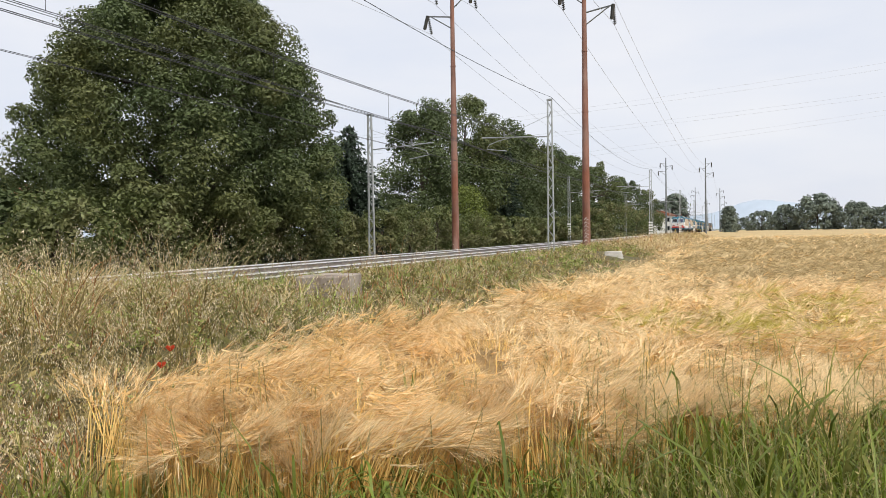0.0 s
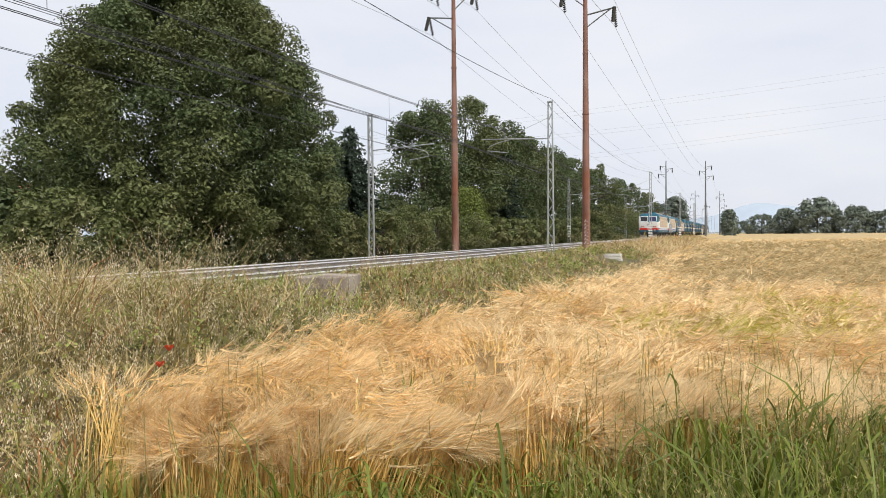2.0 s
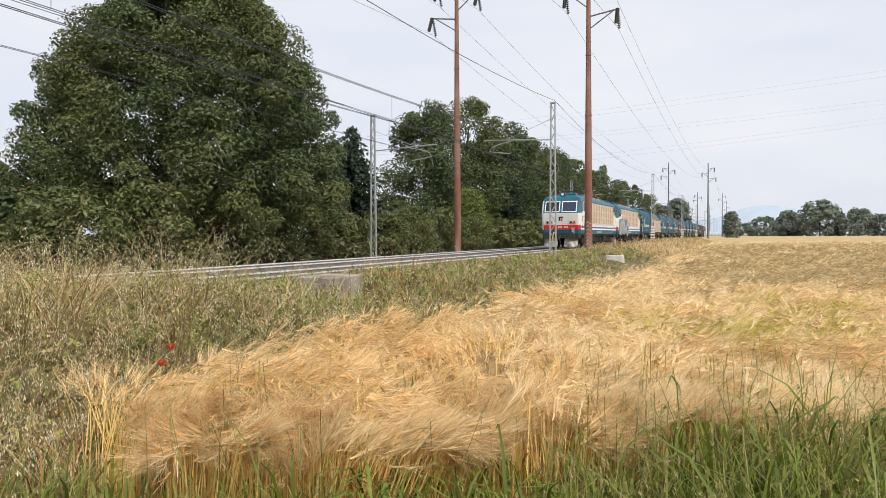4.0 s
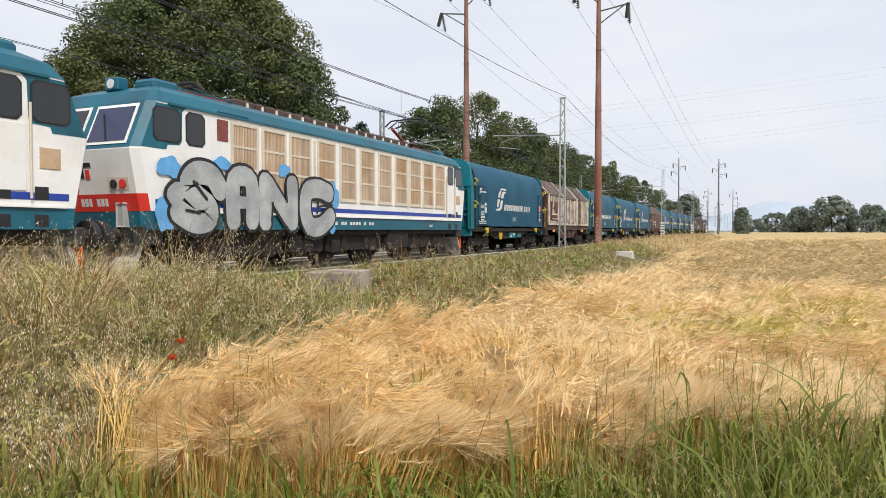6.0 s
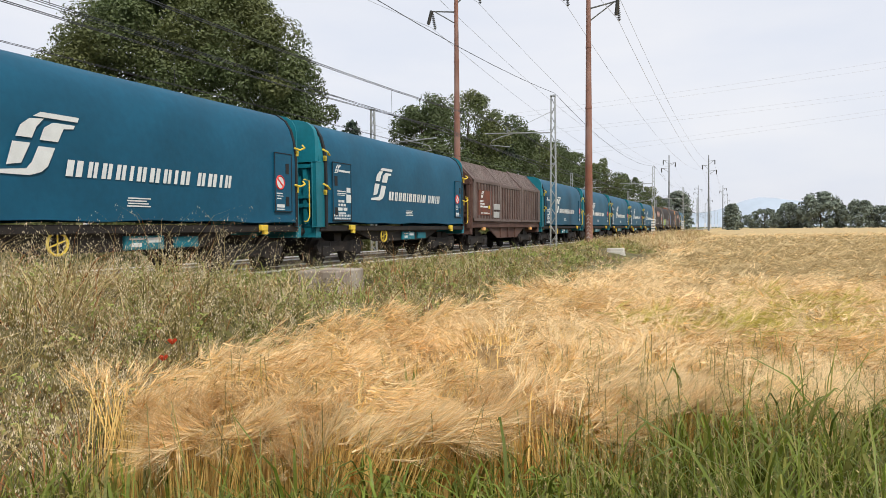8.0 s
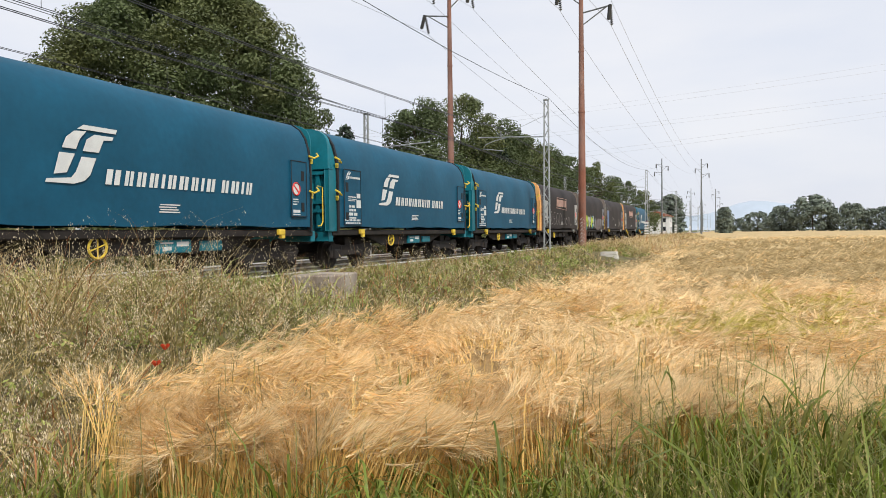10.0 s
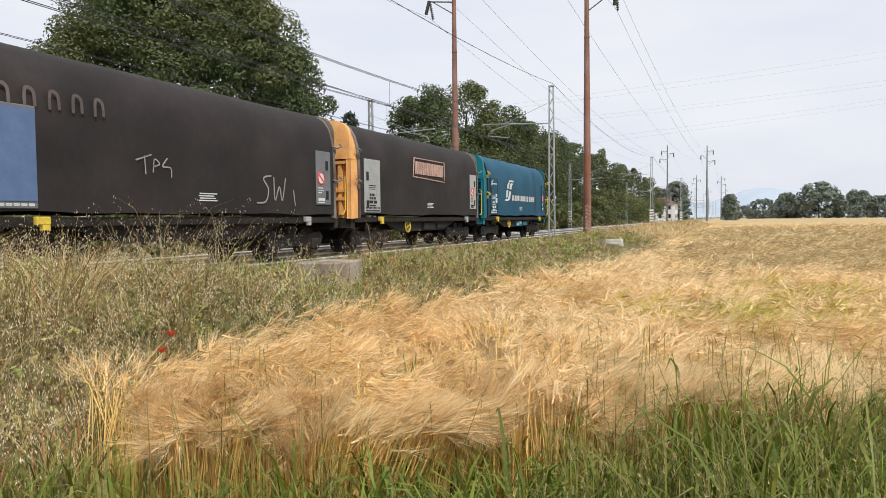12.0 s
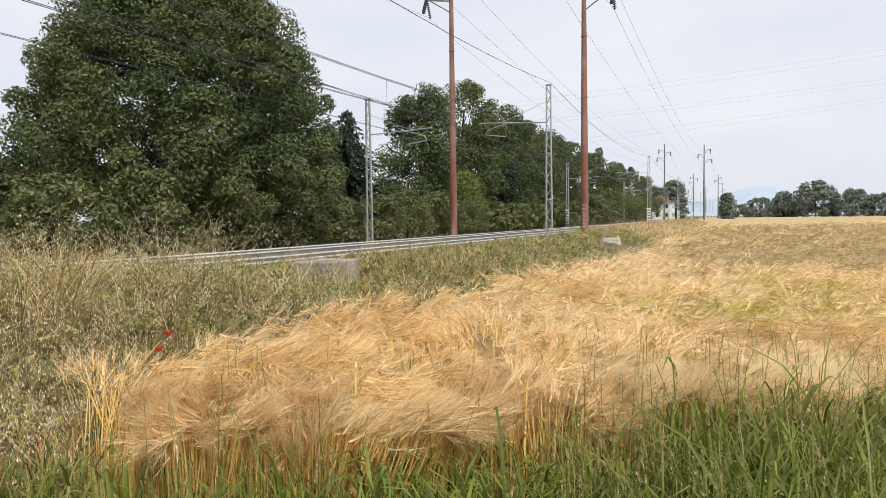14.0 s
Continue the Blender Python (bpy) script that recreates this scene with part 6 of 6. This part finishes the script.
# ---- trees and bushes behind the line ----
mat("leaf_big", (0.092, 0.124, 0.047), 0.6, var=0.2, scale=0.25, island=0.28, translucent=0.25, spec=0.35, second=(0.13, 0.142, 0.05), mix_scale=0.22)
mat("leaf_mid", (0.10, 0.128, 0.05), 0.6, var=0.2, scale=0.25, island=0.28, translucent=0.25, spec=0.35, second=(0.072, 0.10, 0.042), mix_scale=0.15)
mat("leaf_bush", (0.135, 0.165, 0.052), 0.55, var=0.25, scale=0.5, island=0.35, translucent=0.3, spec=0.4, second=(0.19, 0.18, 0.08), mix_scale=0.5)
mat("leaf_light", (0.17, 0.21, 0.045), 0.6, var=0.2, scale=0.5, island=0.4, translucent=0.3)
mat("leaf_conifer", (0.035, 0.055, 0.034), 0.7, var=0.2, scale=0.5, island=0.4)
# distant leaves: aerial haze is painted in as a paler, greyer base colour
mat("leaf_far_hazed", (0.15, 0.18, 0.14), 0.8, var=0.2, scale=0.12, island=0.2)
mat("bark", (0.075, 0.058, 0.042), 0.9, var=0.3, scale=4, bump=0.6, bump_scale=18)


def leaf_cloud(r, centres, radii, per, size, flat=0.75):
    """Leaves gathered in clumps round each lobe of a crown."""
    k = len(centres)
    n = k * per
    c = np.repeat(centres, per, 0)
    rad = np.repeat(radii, per, 0)
    d = unit(r.normal(0, 1, (n, 3)) + np.array([0, 0, 0.4]))
    q = c + d * rad * (r.uniform(0.3, 1.1, n) ** 0.5)[:, None]
    nrm = unit(d * 0.8 + r.normal(0, 0.5, (n, 3)) + np.array([0, 0, 0.45]))
    a = unit(np.cross(nrm, r.normal(0, 1, (n, 3))))
    b = np.cross(nrm, a)
    s = (size * r.uniform(0.6, 1.4, n))[:, None]
    v = np.stack([q - a * s, q + b * s * 0.45 + nrm * s * 0.12, q + a * s, q - b * s * 0.45 + nrm * s * 0.12], 1)
    f = np.array([(0, 1, 2), (0, 2, 3)])[None] + 4 * np.arange(n)[:, None, None]
    return v.reshape(-1, 3), f.reshape(-1, 3)


def tree(name, x, y, height, width, seed, lobes, per, leaf, size, label, category="tree", trunk=0.35, low=0.12, lobe=0.085, depth=None, outline=None, flat=1.0):
    """Trunk and limbs, with a crown of leaf clumps whose outline is uneven. low: where the crown begins, as a share of the height."""
    r = np.random.RandomState(seed)
    z0 = float(ground_z(np.array(float(x)), np.array(float(y))))
    root = empty(name, pose(x, y, z0), label, category)
    depth = depth or width
    zb = height * low
    lob, rad = [], []
    while len(lob) < lobes:
        t = ((len(lob) + r.rand()) / lobes) ** 1.1 if outline else r.rand() ** 0.95
        prof = math.sqrt(max(0.0, 1 - ((t - 0.4) / 0.62) ** 2)) ** 1.15 if t > 0.4 else 0.8 + 0.2 * t / 0.4
        if outline:
            prof = float(np.interp(t, *outline))
        a = len(lob) * 2.39996 + r.uniform(-0.3, 0.3) if outline else r.uniform(0, 6.283)
        rr = (0.35 + 0.65 * r.rand() ** 0.5) * prof
        R = height * lobe * r.uniform(0.7, 1.35) * (0.75 + 0.25 * prof)
        lob.append((math.cos(a) * rr * (width / 2 - R * 0.6), math.sin(a) * rr * (depth / 2 - R * 0.6), zb + (height - zb - R * 0.8) * t + R * 0.3))
        rad.append((R * r.uniform(0.9, 1.3), R * r.uniform(0.9, 1.3), R * r.uniform(0.8, 1.1) * flat))
    lob, rad = np.array(lob), np.array(rad)
    v, f = leaf_cloud(r, lob, rad, per, size)
    crown = np_mesh("crown", v, f, [leaf], root)
    wood = Build()
    pts = [Vector((0, 0, -0.3)), Vector((r.normal(0, 0.1), r.normal(0, 0.1), height * 0.22)), Vector((r.normal(0, 0.25), r.normal(0, 0.25), height * 0.5)), Vector((r.normal(0, 0.4), r.normal(0, 0.4), height * 0.82))]
    rs = [trunk * 1.25, trunk, trunk * 0.65, trunk * 0.2]
    for k in range(3):
        wood.tube(pts[k], pts[k + 1], rs[k], rs[k + 1], n=9, caps=False)
    part("trunk", wood, "bark", root, smooth=True)
    limbs = Build()
    for k in range(min(26, lobes)):
        i = r.randint(len(lob))
        t = r.uniform(0.15, 0.75)
        s0 = pts[1].lerp(pts[3], t)
        e = Vector(lob[i])
        if e.z < s0.z - 0.5:
            s0 = pts[0].lerp(pts[1], 0.9)
        m = s0.lerp(e, 0.55) + Vector((0, 0, 0.06 * height * r.uniform(-0.3, 1)))
        limbs.tube(s0, m, trunk * 0.24, trunk * 0.13, n=6, caps=False)
        limbs.tube(m, e, trunk * 0.13, trunk * 0.03, n=5, caps=False)
    part("branchwork", limbs, "bark", root)
    return root


def conifer(x, y, height, width, seed, label):
    r = np.random.RandomState(seed)
    z0 = float(ground_z(np.array(float(x)), np.array(float(y))))
    root = empty("conifer", pose(x, y, z0), label, "tree")
    part("trunk", Build().tube((0, 0, -0.3), (0, 0, height * 0.97), 0.16, 0.02, n=8), "bark", root)
    P = []
    tiers = 30
    for k in range(tiers):
        t = k / tiers
        z = height * (0.06 + 0.94 * t)
        R = width / 2 * (1 - t) ** 0.62 * r.uniform(0.65, 1.15) + 0.1
        for a in np.arange(0, 6.283, 6.283 / max(6, int(20 * (1 - t)) + 5)):
            aa = a + r.uniform(-0.3, 0.3)
            rr = R * r.uniform(0.65, 1.1)
            m = max(5, int(rr * 26))
            s = r.rand(m)
            P.append(np.stack([np.cos(aa) * rr * s, np.sin(aa) * rr * s, z - 0.28 * rr * s ** 1.5 + 0.05 * r.normal(0, 1, m)], -1) + r.normal(0, 0.05, (m, 3)))
    P = np.concatenate(P)
    n = len(P)
    a = unit(np.concatenate([P[:, :2], -0.5 * np.ones((n, 1))], 1) + r.normal(0, 0.5, (n, 3)))
    b = unit(np.cross(a, r.normal(0, 1, (n, 3))))
    s = r.uniform(0.13, 0.27, n)[:, None]
    v = np.stack([P - a * s * 0.4, P + b * s * 0.35, P + a * s, P - b * s * 0.35], 1).reshape(-1, 3)
    np_mesh("needles", v, (np.array([(0, 1, 2), (0, 2, 3)])[None] + 4 * np.arange(n)[:, None, None]).reshape(-1, 3), ["leaf_conifer"], root)
    return root


BIG = "broad dark green deciduous tree with a dense crown behind the tracks"
ROW = "dark green deciduous tree in the row beside the railway"
BUSH = "leafy green bush along the railway fence line"
tree("broadleaf_tree", -26.7, 28.8, 15.0, 17.2, 101, 640, 420, "leaf_big", 0.094, BIG, trunk=0.4, low=0.12, lobe=0.056, outline=([0, 0.12, 0.3, 0.55, 0.75, 0.9, 1.0], [0.90, 0.98, 1.0, 0.88, 0.68, 0.44, 0.10]), flat=0.9)
tree("broadleaf_tree", -38.5, 25.0, 5.6, 8, 102, 90, 260, "leaf_mid", 0.14, ROW)
conifer(-24.3, 41.6, 9.0, 6.6, 103, "dark ragged spruce standing between broadleaf trees")
conifer(-26.6, 43.0, 8.3, 5.6, 104, "dark ragged spruce standing beside the broad tree")
for k, (x, y, h, wd, leaf) in enumerate(((-29, 64, 13.6, 10, "leaf_mid"), (-27.5, 72, 15.2, 11, "leaf_big"), (-26.5, 82, 14.2, 11, "leaf_mid"), (-27, 94, 13.8, 12, "leaf_big"),
                                          (-27, 108, 13.6, 13, "leaf_mid"), (-27, 124, 13.6, 13, "leaf_mid"), (-26.5, 142, 14.2, 14, "leaf_big"), (-27, 162, 13.6, 14, "leaf_mid"), (-26, 186, 13.4, 15, "leaf_mid"), (-25.5, 206, 12.4, 15, "leaf_big"))):
    tree("broadleaf_tree", x, y, h * 1.07, wd, 110 + k, 90 if k < 5 else 60, 310 if k < 5 else 165, leaf, 0.16 if k < 5 else 0.25, ROW, trunk=0.32, low=0.04)
conifer(-24.5, 77, 13.8, 5.0, 141, "dark conifer rising out of the tree row")
conifer(-52, 150, 16, 7, 142, "dark conifer standing beside the railway")
# hedge of bushes in front of the trees
for k, (x, y, h, wd, leaf) in enumerate(((-24.5, 14.5, 3.0, 5.5, "leaf_bush"), (-23.5, 18.5, 3.2, 5.0, "leaf_bush"), (-23, 22.5, 3.6, 5.0, "leaf_bush"), (-22.5, 26, 3.4, 5.0, "leaf_bush"), (-22.6, 29.5, 3.6, 5.0, "leaf_bush"),
                                          (-22.6, 33, 3.8, 5.0, "leaf_bush"), (-22.4, 37, 2.8, 4.5, "leaf_bush"), (-22.2, 41.5, 3.0, 4.6, "leaf_bush"), (-22, 46, 3.4, 5.0, "leaf_bush"), (-22, 51, 3.4, 5.4, "leaf_bush"),
                                          (-22, 57, 3.2, 6, "leaf_bush"), (-23, 61, 5.6, 4, "leaf_light"), (-22, 64, 3.0, 6, "leaf_bush"), (-22, 71, 3.0, 7, "leaf_bush"), (-22, 79, 3.0, 8, "leaf_bush"), (-22, 89, 3.2, 9, "leaf_bush"),
                                          (-22, 100, 3.6, 10, "leaf_bush"), (-22, 113, 5, 12, "leaf_bush"), (-22, 128, 6.5, 13, "leaf_bush"), (-21.5, 146, 7, 15, "leaf_bush"), (-21, 168, 6, 16, "leaf_bush"))):
    tree("bush", x, y, h, wd, 160 + k, 70, 115 if k < 12 else 60, leaf, 0.10 if k < 12 else 0.18, BUSH, "bush", trunk=0.08, low=0.0, lobe=0.15, depth=min(wd, 4.6))


for k, (x, y) in enumerate(((-32, 22), (-31, 30), (-30, 36))):
    tree("bush", x, y, 3.6, 7.5, 190 + k, 60, 70, "leaf_mid", 0.16, "dark green bush under the broad tree", "bush", trunk=0.08, low=0.0, lobe=0.16, depth=4.0)


def far_tree(x, y, h, wd, seed, label):
    tree("distant_tree", x, y, h, wd, seed, 90, 48, "leaf_far_hazed", h * 0.048, label, "tree", trunk=0.3, low=0.0, lobe=0.13)


FARL = "distant green tree at the far edge of the field, paled by painted haze"
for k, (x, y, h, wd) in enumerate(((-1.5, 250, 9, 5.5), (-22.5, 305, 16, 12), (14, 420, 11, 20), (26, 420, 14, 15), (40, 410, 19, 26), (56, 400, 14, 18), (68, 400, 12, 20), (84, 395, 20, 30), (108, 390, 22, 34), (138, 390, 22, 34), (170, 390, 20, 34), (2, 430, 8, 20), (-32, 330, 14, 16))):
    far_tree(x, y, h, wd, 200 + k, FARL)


# ---- small things along the line and far off ----
mat("beam_pale", (0.52, 0.50, 0.46), 0.9, var=0.25, scale=3, bump=0.4)
mat("plaster_white", (0.72, 0.71, 0.68), 0.8, var=0.1, scale=0.8)
mat("roof_tile", (0.30, 0.12, 0.07), 0.85, var=0.25, scale=2)
# hills: the pale blue is distance haze put into the base colour
mat("hill_haze", (0.37, 0.43, 0.50), 1.0, var=0.1, scale=0.002)


def sleeper_stack(x, y):
    z = float(ground_z(np.array(x), np.array(y)))
    for k in range(4):
        for j in range(2):
            b = Build().box(-0.5 + 0.05 * k, -0.12, 0, 0.5 - 0.06 * j, 0.12, 0.15, 0.02)
            ob = b.make("concrete_beam", "beam_pale")
            ob.matrix_basis = pose(x + 0.07 * j - 0.03 * k, y + 0.27 * j, z + 0.15 * k, 0, 0, 14 - 3 * k)
            tagged(ob, "pale grey concrete beam in a stack beside the field", "concrete beam", "stacked beams")


sleeper_stack(-5.95, 37.6)


def house(x, y, w, d, h, turn, label):
    root = empty("house", pose(x, y, float(ground_z(np.array(float(x)), np.array(float(y)))), 0, 0, turn), label, "house")
    part("wall", Build().box(-w / 2, -d / 2, -0.2, w / 2, d / 2, h), "plaster_white", root)
    rf = Build().prism([(-w / 2 - 0.5, h), (w / 2 + 0.5, h), (w / 2 + 0.5, h + 0.15), (0, h + w * 0.22), (-w / 2 - 0.5, h + 0.15)], -d / 2 - 0.5, d / 2 + 0.5)
    part("roof", rf, "roof_tile", root, "red-brown tiled roof")
    for k in range(3):
        for z in (1.2, 4.2):
            if z + 1.5 < h:
                yy = -d / 2 + d * (k + 0.5) / 3
                part("window", Build().box(w / 2, yy - 0.5, z, w / 2 + 0.05, yy + 0.5, z + 1.4), "glass_dark", root)
                xx = -w / 2 + w * (k + 0.5) / 3
                part("window", Build().box(xx - 0.5, -d / 2 - 0.05, z, xx + 0.5, -d / 2, z + 1.4), "glass_dark", root)


house(-24.5, 262, 10, 12, 6.3, 0, "white plastered house with a tiled roof beside the railway")
house(-47, 31, 9, 10, 3.6, 20, "low house with a red tiled roof behind the bushes")


def hills():
    r = np.random.RandomState(61)
    a = np.linspace(-1.2, 1.2, 140)
    d = 3600.0
    hgt = 60 + 70 * np.exp(-((a - 0.03) / 0.07) ** 2) + 40 * np.exp(-((a - 0.2) / 0.12) ** 2) + 10 * np.sin(a * 31) + 6 * np.sin(a * 77)
    x, y = d * np.sin(a), d * np.cos(a)
    lo = np.stack([x, y, np.full_like(x, -20)], -1)
    hi = np.stack([x * 1.08, y * 1.08, hgt], -1)
    v = np.stack([lo, hi], 1).reshape(-1, 3)
    k = np.arange(len(a) - 1) * 2
    ob = np_mesh("distant_hills", v, np.stack([k, k + 2, k + 3, k + 1], -1), ["hill_haze"])
    tagged(ob, "distant hills on the horizon, painted pale blue with haze", "hills", kind="structure")


hills()


def motions():
    """The train runs at an even speed along the near track."""
    times = [0, 1 / 30] + [0.5 * k for k in range(1, 28)] + [14 - 1 / 30, 14]
    behind = 0.0
    for car, length in CARS:
        y0 = FRONT0 + behind + length / 2
        behind += length
        walk(car, [(t, pose(NEAR, y0 - SPEED * t, 0)) for t in times])


motions()
